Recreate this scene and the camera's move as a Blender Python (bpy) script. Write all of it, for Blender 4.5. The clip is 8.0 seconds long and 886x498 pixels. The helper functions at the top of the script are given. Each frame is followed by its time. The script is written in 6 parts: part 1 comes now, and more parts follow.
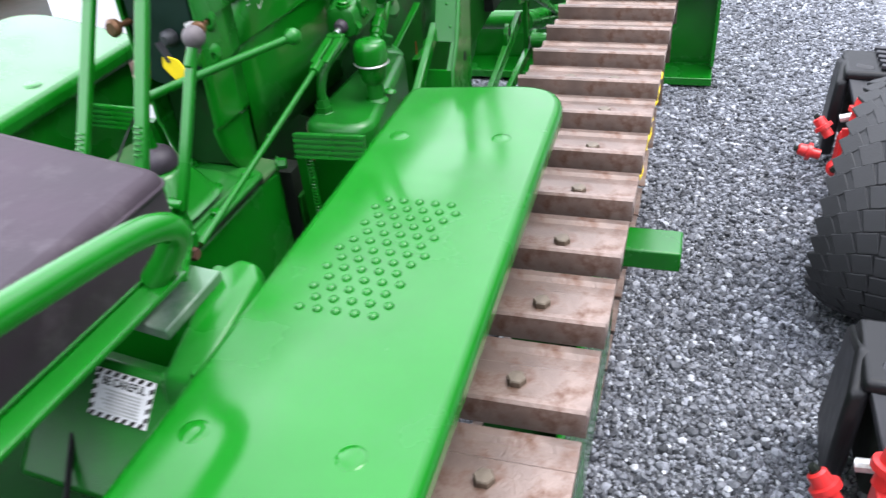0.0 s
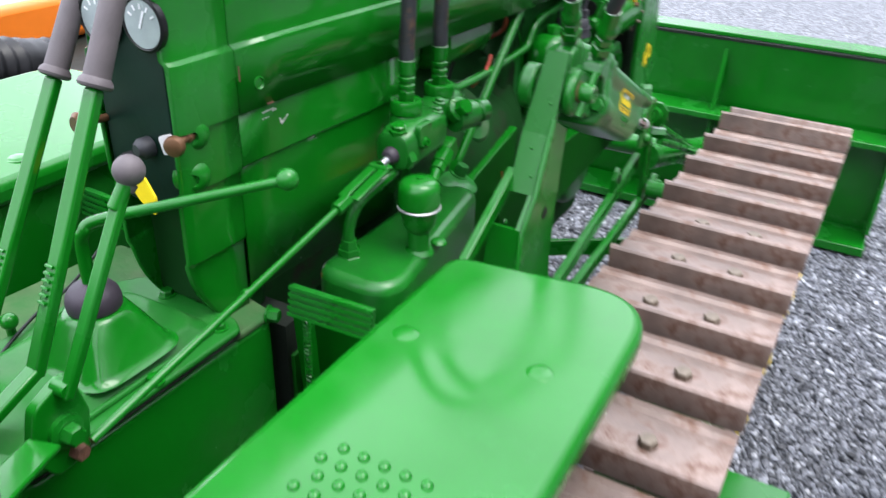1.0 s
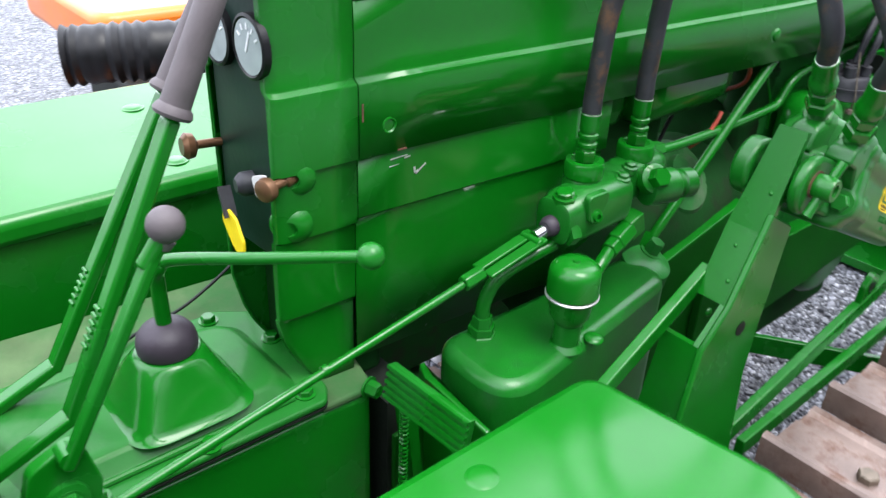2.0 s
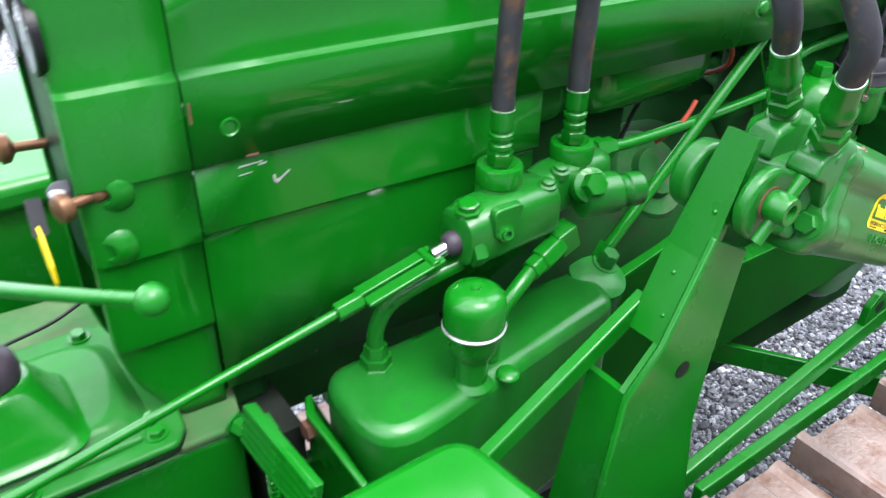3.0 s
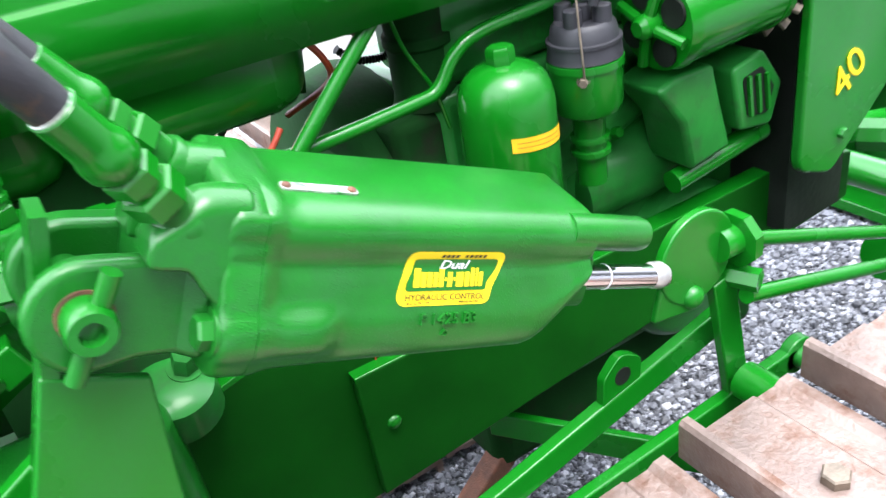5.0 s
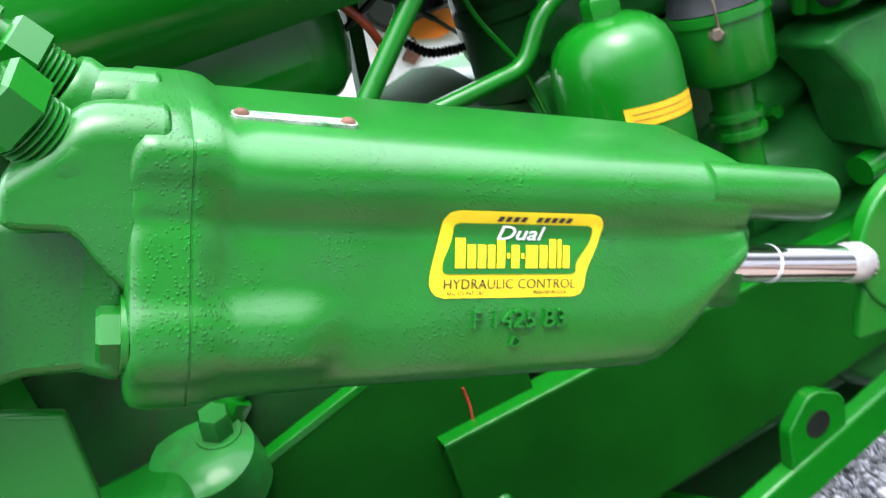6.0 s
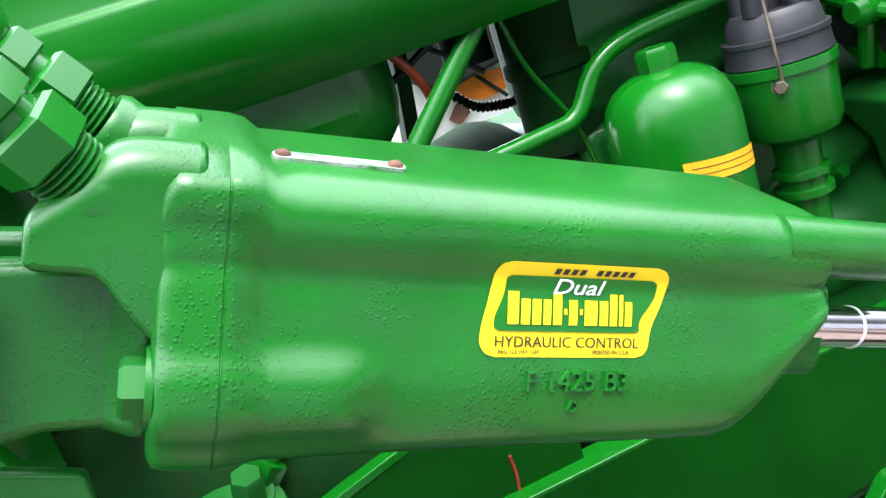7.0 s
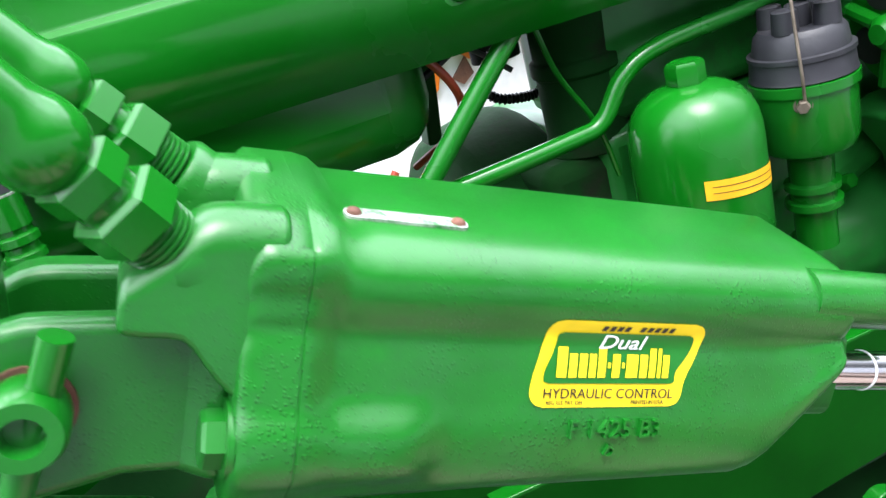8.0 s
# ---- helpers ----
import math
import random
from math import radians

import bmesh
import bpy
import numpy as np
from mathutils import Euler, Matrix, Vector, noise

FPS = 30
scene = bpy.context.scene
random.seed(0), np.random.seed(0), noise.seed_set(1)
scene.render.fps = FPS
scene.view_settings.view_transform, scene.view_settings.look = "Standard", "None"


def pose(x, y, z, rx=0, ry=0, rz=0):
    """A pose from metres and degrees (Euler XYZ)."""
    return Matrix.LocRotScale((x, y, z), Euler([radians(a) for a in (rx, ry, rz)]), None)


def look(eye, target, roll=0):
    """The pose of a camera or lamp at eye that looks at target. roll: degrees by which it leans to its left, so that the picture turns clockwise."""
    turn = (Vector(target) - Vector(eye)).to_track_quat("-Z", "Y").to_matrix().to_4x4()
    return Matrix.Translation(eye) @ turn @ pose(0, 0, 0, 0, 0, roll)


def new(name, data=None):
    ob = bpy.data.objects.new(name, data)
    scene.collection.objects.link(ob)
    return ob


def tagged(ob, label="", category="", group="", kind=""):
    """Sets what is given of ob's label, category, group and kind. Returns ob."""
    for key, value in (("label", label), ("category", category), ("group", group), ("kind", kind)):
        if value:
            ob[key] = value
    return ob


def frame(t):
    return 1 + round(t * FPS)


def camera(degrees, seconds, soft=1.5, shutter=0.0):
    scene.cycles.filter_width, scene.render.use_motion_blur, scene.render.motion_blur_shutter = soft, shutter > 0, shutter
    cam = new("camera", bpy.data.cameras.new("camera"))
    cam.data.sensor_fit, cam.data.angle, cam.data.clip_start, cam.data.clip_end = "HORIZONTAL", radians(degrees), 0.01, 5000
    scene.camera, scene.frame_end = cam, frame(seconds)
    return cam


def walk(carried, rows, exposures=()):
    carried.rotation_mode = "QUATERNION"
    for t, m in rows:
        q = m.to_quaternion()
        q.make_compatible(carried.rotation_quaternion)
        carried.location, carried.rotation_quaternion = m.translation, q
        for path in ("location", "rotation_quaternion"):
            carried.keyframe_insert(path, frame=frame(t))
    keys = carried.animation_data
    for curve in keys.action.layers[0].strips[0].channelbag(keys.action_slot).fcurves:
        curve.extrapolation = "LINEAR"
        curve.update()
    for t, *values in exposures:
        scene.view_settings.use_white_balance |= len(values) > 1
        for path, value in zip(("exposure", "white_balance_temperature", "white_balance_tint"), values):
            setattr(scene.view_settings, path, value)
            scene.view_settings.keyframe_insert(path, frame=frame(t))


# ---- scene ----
cam = camera(58.0, 8.0, soft=1.3, shutter=0.4)
PATH = [
    (0, (0.807, 0.322, 1.294), (0.267, 1.883, 0.166), -5.1),
    (0.3, (0.816, 0.404, 1.263), (0.297, 1.959, 0.117), -2.1),
    (0.5, (0.815, 0.497, 1.247), (0.224, 2.088, 0.19), 1.0),
    (0.6, (0.802, 0.53, 1.242), (0.227, 2.136, 0.197), 1.8),
    (0.7, (0.803, 0.583, 1.248), (0.103, 2.16, 0.236), 0.8),
    (0.8, (0.798, 0.616, 1.258), (0.057, 2.189, 0.268), 1.4),
    (0.9, (0.795, 0.634, 1.265), (0.01, 2.191, 0.285), 1.1),
    (1, (0.78, 0.666, 1.273), (-0.047, 2.203, 0.296), 1.9),
    (1.5, (0.753, 0.771, 1.271), (-0.284, 2.137, 0.242), 2.4),
    (1.7, (0.75, 0.814, 1.268), (-0.423, 2.085, 0.264), 2.1),
    (2.8, (0.77, 1.065, 1.253), (-0.619, 2.045, 0.199), 2.7),
    (3, (0.749, 1.095, 1.25), (-0.618, 2.087, 0.179), 1.0),
    (3.5, (0.722, 1.166, 1.26), (-0.607, 2.241, 0.221), 0.3),
    (4, (0.761, 1.304, 1.246), (-0.593, 2.4, 0.265), -4.3),
    (4.5, (0.817, 1.489, 1.206), (-0.627, 2.458, 0.218), -5.9),
    (4.7, (0.822, 1.547, 1.185), (-0.649, 2.448, 0.172), -7.3),
    (5.8, (0.756, 1.694, 1.035), (-0.973, 2.192, 0.163), -18.6),
    (6, (0.732, 1.69, 1.013), (-1.052, 2.233, 0.289), -18.9),
    (6.5, (0.723, 1.692, 1.0), (-1.12, 2.209, 0.42), -18.7),
    (7, (0.712, 1.692, 1.003), (-1.143, 2.202, 0.453), -18.5),
    (7.5, (0.7, 1.691, 1.006), (-1.149, 2.202, 0.441), -17.6),
    (8, (0.704, 1.679, 1.054), (-1.093, 2.178, 0.332), -15.6),
]
walk(cam, [(t, look(eye, target, roll)) for t, eye, target, roll in PATH],
     exposures=[(0, 0.88), (1.5, 0.78), (3.0, 1.36), (4.5, 1.76), (6.0, 1.64), (8.0, 1.58)])

# ---- world and light: a bright overcast day ----
world = bpy.data.worlds.new("overcast_sky")
scene.world = world
world.use_nodes = True
wn, wl = world.node_tree.nodes, world.node_tree.links
wn.clear()
sky = wn.new("ShaderNodeTexSky")
sky.sky_type = "NISHITA"
sky.sun_disc = False
sky.sun_elevation, sky.sun_rotation = radians(72), radians(78)
sky.air_density, sky.dust_density = 1.0, 3.0
cloud = wn.new("ShaderNodeMixRGB")
cloud.inputs["Fac"].default_value = 0.82
cloud.inputs["Color2"].default_value = (27.5, 29.0, 33.0, 1)
back = wn.new("ShaderNodeBackground")
back.inputs["Strength"].default_value = 0.11
wout = wn.new("ShaderNodeOutputWorld")
# an overcast dome, brightest overhead and open to the horizon beyond the tractor
wtc = wn.new("ShaderNodeTexCoord")
wsep = wn.new("ShaderNodeVectorMath")
wsep.operation = "DOT_PRODUCT"
wsep.inputs[1].default_value = (-0.34, 0.0, 0.94)
wrange = wn.new("ShaderNodeMapRange")
wrange.inputs["To Min"].default_value, wrange.inputs["To Max"].default_value = 0.02, 1.0
wrange.inputs["From Min"].default_value, wrange.inputs["From Max"].default_value = -0.06, 0.74
wrange.interpolation_type = "SMOOTHSTEP"
wdome = wn.new("ShaderNodeVectorMath")
wdome.operation = "SCALE"
wl.new(wtc.outputs["Generated"], wsep.inputs[0])
wl.new(wsep.outputs["Value"], wrange.inputs["Value"])
wl.new(sky.outputs["Color"], cloud.inputs["Color1"])
wl.new(cloud.outputs["Color"], wdome.inputs[0])
wcloud = wn.new("ShaderNodeTexNoise")
wcloud.inputs["Scale"].default_value, wcloud.inputs["Detail"].default_value = 3.0, 4
wsoft = wn.new("ShaderNodeMapRange")
wsoft.inputs["From Min"].default_value, wsoft.inputs["From Max"].default_value = 0.3, 0.7
wsoft.inputs["To Min"].default_value, wsoft.inputs["To Max"].default_value = 0.5, 1.5
wmul = wn.new("ShaderNodeMath")
wmul.operation = "MULTIPLY"
wl.new(wtc.outputs["Generated"], wcloud.inputs["Vector"])
wl.new(wcloud.outputs["Fac"], wsoft.inputs["Value"])
wl.new(wrange.outputs["Result"], wmul.inputs[0])
wl.new(wsoft.outputs["Result"], wmul.inputs[1])
wl.new(wmul.outputs["Value"], wdome.inputs["Scale"])
wl.new(wdome.outputs["Vector"], back.inputs["Color"])
wl.new(back.outputs["Background"], wout.inputs["Surface"])
sun_data = bpy.data.lights.new("sun", "SUN")
sun_data.energy, sun_data.angle, sun_data.color = 1.7, radians(30), (1.0, 0.97, 0.92)
sun = new("sun", sun_data)
sun.matrix_world = look((1.8, 1.9, 4.64), (0.3, 1.6, 0.6))


# ---- materials ----
def material(name, color, rough=0.5, metal=0.0, vary=0.15, scale=30.0, bump=0.0, bump_scale=200.0, spec=0.5, coat=0.0, spots=None):
    """A procedural surface: colour with two scales of variation, fine relief and, with spots=(colour, scale, amount), worn or dirty patches."""
    m = bpy.data.materials.new(name)
    m.use_nodes = True
    n, l = m.node_tree.nodes, m.node_tree.links
    b = n["Principled BSDF"]
    b.inputs["Roughness"].default_value = rough
    b.inputs["Metallic"].default_value = metal
    b.inputs["Specular IOR Level"].default_value = spec
    b.inputs["Coat Weight"].default_value = coat
    b.inputs["Coat Roughness"].default_value = 0.17
    b.inputs["Coat IOR"].default_value = 1.42
    tc = n.new("ShaderNodeTexCoord")
    where = tc.outputs["Object"]
    big = n.new("ShaderNodeTexNoise")
    big.inputs["Scale"].default_value, big.inputs["Detail"].default_value = scale, 4
    l.new(where, big.inputs["Vector"])
    ramp = n.new("ShaderNodeValToRGB")
    ramp.color_ramp.elements[0].position, ramp.color_ramp.elements[1].position = 0.3, 0.7
    ramp.color_ramp.elements[0].color = (*[c * (1 - vary) for c in color], 1)
    ramp.color_ramp.elements[1].color = (*[min(1, c * (1 + vary)) for c in color], 1)
    l.new(big.outputs["Fac"], ramp.inputs["Fac"])
    out = ramp.outputs["Color"]
    if spots:
        tint, sscale, amount = spots
        sp = n.new("ShaderNodeTexNoise")
        sp.inputs["Scale"].default_value, sp.inputs["Detail"].default_value = sscale, 8
        sp.inputs["Roughness"].default_value = 0.65
        l.new(where, sp.inputs["Vector"])
        sr = n.new("ShaderNodeValToRGB")
        sr.color_ramp.elements[0].position, sr.color_ramp.elements[1].position = 0.62 - 0.25 * amount, 0.74 - 0.12 * amount
        l.new(sp.outputs["Fac"], sr.inputs["Fac"])
        mix = n.new("ShaderNodeMixRGB")
        mix.inputs["Color2"].default_value = (*tint, 1)
        l.new(sr.outputs["Color"], mix.inputs["Fac"])
        l.new(out, mix.inputs["Color1"])
        out = mix.outputs["Color"]
    l.new(out, b.inputs["Base Color"])
    rn = n.new("ShaderNodeMapRange")
    rn.inputs["To Min"].default_value, rn.inputs["To Max"].default_value = max(0.02, rough * 0.8), min(1, rough * 1.25)
    l.new(big.outputs["Fac"], rn.inputs["Value"])
    l.new(rn.outputs["Result"], b.inputs["Roughness"])
    if bump:
        bn = n.new("ShaderNodeTexNoise")
        bn.inputs["Scale"].default_value, bn.inputs["Detail"].default_value = bump_scale, 3
        l.new(where, bn.inputs["Vector"])
        bu = n.new("ShaderNodeBump")
        bu.inputs["Strength"].default_value, bu.inputs["Distance"].default_value = bump, 0.002
        l.new(bn.outputs["Fac"], bu.inputs["Height"])
        l.new(bu.outputs["Normal"], b.inputs["Normal"])
    return m


GREEN = (0.002, 0.122, 0.005)
PAINT = material("green_enamel", GREEN, 0.45, vary=0.10, scale=9, bump=0.07, bump_scale=9, coat=1.0, spec=0.06, spots=((0.008, 0.130, 0.014), 7, 0.45))
CAST = material("green_painted_casting", (0.004, 0.118, 0.008), 0.45, vary=0.16, scale=18, bump=0.10, bump_scale=260, coat=1.0, spec=0.06, spots=((0.010, 0.112, 0.016), 24, 0.5))
# the same green enamel, darkened so its colour carries the shade low on the frame
FRAME_SHADED = material("shaded_green_frame_paint", (0.002, 0.058, 0.003), 0.5, vary=0.2, scale=12, bump=0.1, bump_scale=60, spec=0.12)


def rough_casting(m):
    """Sparse pimples, pits and a soft waviness of sand-cast iron under the paint."""
    n, l = m.node_tree.nodes, m.node_tree.links
    b = n["Principled BSDF"]
    fine = b.inputs["Normal"].links[0].from_node
    tc = n.new("ShaderNodeTexCoord")
    spot = n.new("ShaderNodeTexVoronoi")
    spot.inputs["Scale"].default_value = 560
    pimple = n.new("ShaderNodeMapRange")
    pimple.inputs["From Min"].default_value, pimple.inputs["From Max"].default_value = 0.15, 0.55
    pimple.inputs["To Min"].default_value, pimple.inputs["To Max"].default_value = 0.66, 0.22
    l.new(spot.outputs["Distance"], pimple.inputs["Value"])
    patch = n.new("ShaderNodeTexNoise")
    patch.inputs["Scale"].default_value, patch.inputs["Detail"].default_value = 26, 4
    add = n.new("ShaderNodeMath")
    add.operation = "MULTIPLY_ADD"
    add.inputs[1].default_value = 0.9
    ramp = n.new("ShaderNodeMapRange")
    ramp.inputs["From Min"].default_value, ramp.inputs["From Max"].default_value = 0.93, 1.20
    wave = n.new("ShaderNodeTexNoise")
    wave.inputs["Scale"].default_value, wave.inputs["Detail"].default_value = 60, 3
    l.new(tc.outputs["Object"], spot.inputs["Vector"])
    l.new(tc.outputs["Object"], patch.inputs["Vector"])
    l.new(tc.outputs["Object"], wave.inputs["Vector"])
    l.new(patch.outputs["Fac"], add.inputs[0])
    l.new(pimple.outputs["Result"], add.inputs[2])
    l.new(add.outputs["Value"], ramp.inputs["Value"])
    b1 = n.new("ShaderNodeBump")
    b1.inputs["Strength"].default_value, b1.inputs["Distance"].default_value = 0.5, 0.0012
    b2 = n.new("ShaderNodeBump")
    b2.inputs["Strength"].default_value, b2.inputs["Distance"].default_value = 0.25, 0.0025
    l.new(ramp.outputs["Result"], b1.inputs["Height"])
    l.new(wave.outputs["Fac"], b2.inputs["Height"])
    l.new(fine.outputs["Normal"], b1.inputs["Normal"])
    l.new(b1.outputs["Normal"], b2.inputs["Normal"])
    l.new(b2.outputs["Normal"], b.inputs["Normal"])
    return m


rough_casting(CAST)
CAST.node_tree.nodes["Principled BSDF"].inputs["Coat Roughness"].default_value = 0.29
CAST.node_tree.nodes["Principled BSDF"].inputs["Coat IOR"].default_value = 1.45


def worn_gloss(m, low, high, scale):
    """Enamel that is still bright in some patches and dulled by handling in others."""
    n, l = m.node_tree.nodes, m.node_tree.links
    tc = n.new("ShaderNodeTexCoord")
    patch = n.new("ShaderNodeTexNoise")
    patch.inputs["Scale"].default_value, patch.inputs["Detail"].default_value = scale, 5
    to = n.new("ShaderNodeMapRange")
    to.inputs["From Min"].default_value, to.inputs["From Max"].default_value = 0.40, 0.62
    to.inputs["To Min"].default_value, to.inputs["To Max"].default_value = low, high
    l.new(tc.outputs["Object"], patch.inputs["Vector"])
    l.new(patch.outputs["Fac"], to.inputs["Value"])
    l.new(to.outputs["Result"], n["Principled BSDF"].inputs["Coat Roughness"])


worn_gloss(PAINT, 0.10, 0.32, 7)
# grime spots over a green darkened to hold the shade of recessed castings
GRIMY_SHADE = material("grimy_green_paint_with_shade", (0.005, 0.040, 0.007), 0.8, vary=0.2, scale=14, bump=0.2, bump_scale=160, spots=((0.016, 0.02, 0.012), 16, 0.4), spec=0.1)
DUST_CAST = material("pale_dusty_casting", (0.012, 0.10, 0.018), 0.7, vary=0.3, scale=18, bump=0.25, bump_scale=140, spots=((0.07, 0.11, 0.06), 14, 0.4), spec=0.2)
# dusty green made paler still, with reflected sky mixed into the colour
PALE = material("dusty_cover_paint_with_sky_sheen", (0.060, 0.150, 0.070), 0.40, vary=0.2, scale=20, bump=0.1, bump_scale=140, coat=0.6, spots=((0.20, 0.24, 0.21), 12, 0.6))
DUSTY = material("dulled_green_cover_paint", (0.006, 0.112, 0.010), 0.6, vary=0.2, scale=16, bump=0.12, bump_scale=160, spots=((0.030, 0.125, 0.030), 11, 0.45), spec=0.15, coat=0.25)
ENGINE = material("oily_green_engine_paint", (0.010, 0.135, 0.018), 0.5, vary=0.3, scale=16, bump=0.15, bump_scale=90, coat=0.4, spec=0.15, spots=((0.022, 0.075, 0.022), 13, 0.30))
TAN = material("dusty_tan_casting", (0.070, 0.115, 0.050), 0.75, vary=0.25, scale=20, bump=0.2, bump_scale=160, spots=((0.03, 0.11, 0.03), 11, 0.75), spec=0.15)
PLATE = material("painted_over_aluminium", (0.50, 0.50, 0.48), 0.4, metal=0.5, vary=0.2, scale=90, bump=0.15, bump_scale=300, spots=((0.05, 0.24, 0.07), 190, 0.72))
STEEL = material("rusty_shoe_steel", (0.180, 0.132, 0.112), 0.38, metal=0.4, vary=0.36, scale=14, bump=0.35, bump_scale=260, spots=((0.105, 0.050, 0.030), 30, 0.52))
RUST = material("rust", (0.12, 0.05, 0.03), 0.8, vary=0.4, scale=60, bump=0.4, bump_scale=400)
BOLT = material("worn_bolt_steel", (0.16, 0.13, 0.10), 0.5, metal=0.6, vary=0.3, scale=80, bump=0.2, bump_scale=500)
CHROME = material("chrome", (0.70, 0.70, 0.71), 0.14, metal=1.0, vary=0.03, scale=40)
RUBBER = material("black_rubber_hose", (0.022, 0.022, 0.026), 0.55, vary=0.3, scale=40, bump=0.2, bump_scale=300, spots=((0.10, 0.05, 0.025), 45, 0.35))
BOOT = material("dark_rubber_boot", (0.030, 0.022, 0.032), 0.55, vary=0.2, scale=40, bump=0.15, bump_scale=200)
GRIP = material("grey_rubber_grip", (0.085, 0.07, 0.075), 0.6, vary=0.15, scale=50, bump=0.15, bump_scale=300)
VINYL = material("brown_vinyl", (0.036, 0.025, 0.034), 0.66, vary=0.22, scale=9, bump=0.3, bump_scale=55, spots=((0.055, 0.042, 0.052), 22, 0.35), spec=0.25)
BLACK = material("black_plastic", (0.006, 0.006, 0.007), 0.4, vary=0.2, scale=30, bump=0.1, bump_scale=300, spec=0.3)
DASHM = material("dark_dash_enamel", (0.004, 0.016, 0.011), 0.4, vary=0.2, scale=30, bump=0.08, bump_scale=150, spec=0.2)
GAUGE = material("grey_gauge_face", (0.30, 0.34, 0.34), 0.25, vary=0.1, scale=60)
WHITE = material("white_paint", (0.72, 0.72, 0.74), 0.5, vary=0.06, scale=60)
YELLOW = material("yellow_decal", (0.82, 0.60, 0.010), 0.45, vary=0.08, scale=60)
ORANGE = material("orange_decal", (0.78, 0.40, 0.012), 0.45, vary=0.1, scale=60)
ORANGE_PAINT = material("orange_paint", (0.72, 0.17, 0.01), 0.4, vary=0.1, scale=8, coat=0.3)
RED_PAINT = material("red_paint", (0.50, 0.02, 0.02), 0.4, vary=0.15, scale=10, coat=0.3)
REDWIRE = material("red_wire", (0.30, 0.034, 0.014), 0.5, vary=0.2, scale=60)
INK = material("black_ink", (0.015, 0.013, 0.012), 0.5, vary=0.1, scale=60)
GREY = material("grey_phenolic", (0.021, 0.021, 0.026), 0.5, vary=0.15, scale=60, bump=0.1, bump_scale=300)
ALU = material("worn_aluminium", (0.55, 0.55, 0.54), 0.4, metal=0.7, vary=0.2, scale=90, bump=0.2, bump_scale=300)
BRASS = material("tarnished_brass_knob", (0.16, 0.08, 0.04), 0.4, metal=0.6, vary=0.3, scale=60)
TYRE = material("black_tyre_rubber", (0.02, 0.02, 0.022), 0.7, vary=0.25, scale=20, bump=0.2, bump_scale=200)
# near-black for greasy metal, and for shade painted into gaps and openings
DARK = material("dark_metal_and_gap_shade", (0.008, 0.011, 0.008), 0.6, vary=0.4, scale=20, bump=0.3, bump_scale=120, spec=0.2)


def gravel_material(name, per_island):
    m = bpy.data.materials.new(name)
    m.use_nodes = True
    n, l = m.node_tree.nodes, m.node_tree.links
    b = n["Principled BSDF"]
    b.inputs["Roughness"].default_value = 0.55
    ramp = n.new("ShaderNodeValToRGB")
    cr = ramp.color_ramp
    cr.elements[0].color, cr.elements[1].color = (0.030, 0.032, 0.038, 1), (0.46, 0.47, 0.50, 1)
    for p, v in ((0.3, 0.095), (0.65, 0.17), (0.88, 0.27)):
        e = cr.elements.new(p)
        e.color = (v * 0.96, v, v * 1.14, 1)
    if per_island:
        g = n.new("ShaderNodeNewGeometry")
        l.new(g.outputs["Random Per Island"], ramp.inputs["Fac"])
    else:
        tc = n.new("ShaderNodeTexCoord")
        v = n.new("ShaderNodeTexVoronoi")
        v.inputs["Scale"].default_value = 88
        l.new(tc.outputs["Object"], v.inputs["Vector"])
        sep = n.new("ShaderNodeSeparateColor")
        l.new(v.outputs["Color"], sep.inputs["Color"])
        l.new(sep.outputs["Red"], ramp.inputs["Fac"])
        bu = n.new("ShaderNodeBump")
        bu.inputs["Strength"].default_value, bu.inputs["Distance"].default_value = 0.9, 0.02
        bu.invert = True
        l.new(v.outputs["Distance"], bu.inputs["Height"])
        l.new(bu.outputs["Normal"], b.inputs["Normal"])
    l.new(ramp.outputs["Color"], b.inputs["Base Color"])
    return m


GRAVEL = gravel_material("gravel_ground", False)
STONES = gravel_material("gravel_stones", True)

# ---- mesh helpers ----
BASE = {}


def thing(name, at, label, category, kind="", group=""):
    ob = new(name)
    ob.location = at
    BASE[ob.name] = Vector(at)
    return tagged(ob, label, category, group, kind)


def part(name, bm, mat, parent=None, label="", bevel=0.0, angle=35.0):
    """One mesh object from a bmesh in world coordinates, under a thing or under a part."""
    root = BASE[parent.name] if parent else Vector((0, 0, 0))
    bmesh.ops.recalc_face_normals(bm, faces=bm.faces)
    me = bpy.data.meshes.new(name)
    bm.to_mesh(me)
    bm.free()
    me.transform(Matrix.Translation(-root))
    for p in me.polygons:
        p.use_smooth = True
    me.set_sharp_from_angle(angle=radians(angle))
    me.materials.append(mat)
    ob = new(name, me)
    if parent:
        ob.parent = parent
    BASE[ob.name] = root
    if bevel:
        md = ob.modifiers.new("edge", "BEVEL")
        md.width, md.segments, md.limit_method, md.angle_limit = bevel, 3, "ANGLE", radians(40)
        md.harden_normals = False
    if label:
        ob["label"] = label
    return ob


def B():
    return bmesh.new()


def V(*a):
    return Vector(a)


def frame_of(axis, up=(0, 0, 1)):
    """A turn whose z is the axis."""
    z = Vector(axis).normalized()
    u = Vector(up)
    if abs(z.dot(u.normalized())) > 0.98:
        u = Vector((0, 1, 0))
    x = u.cross(z).normalized()
    y = z.cross(x)
    return Matrix((x, y, z)).transposed().to_4x4()


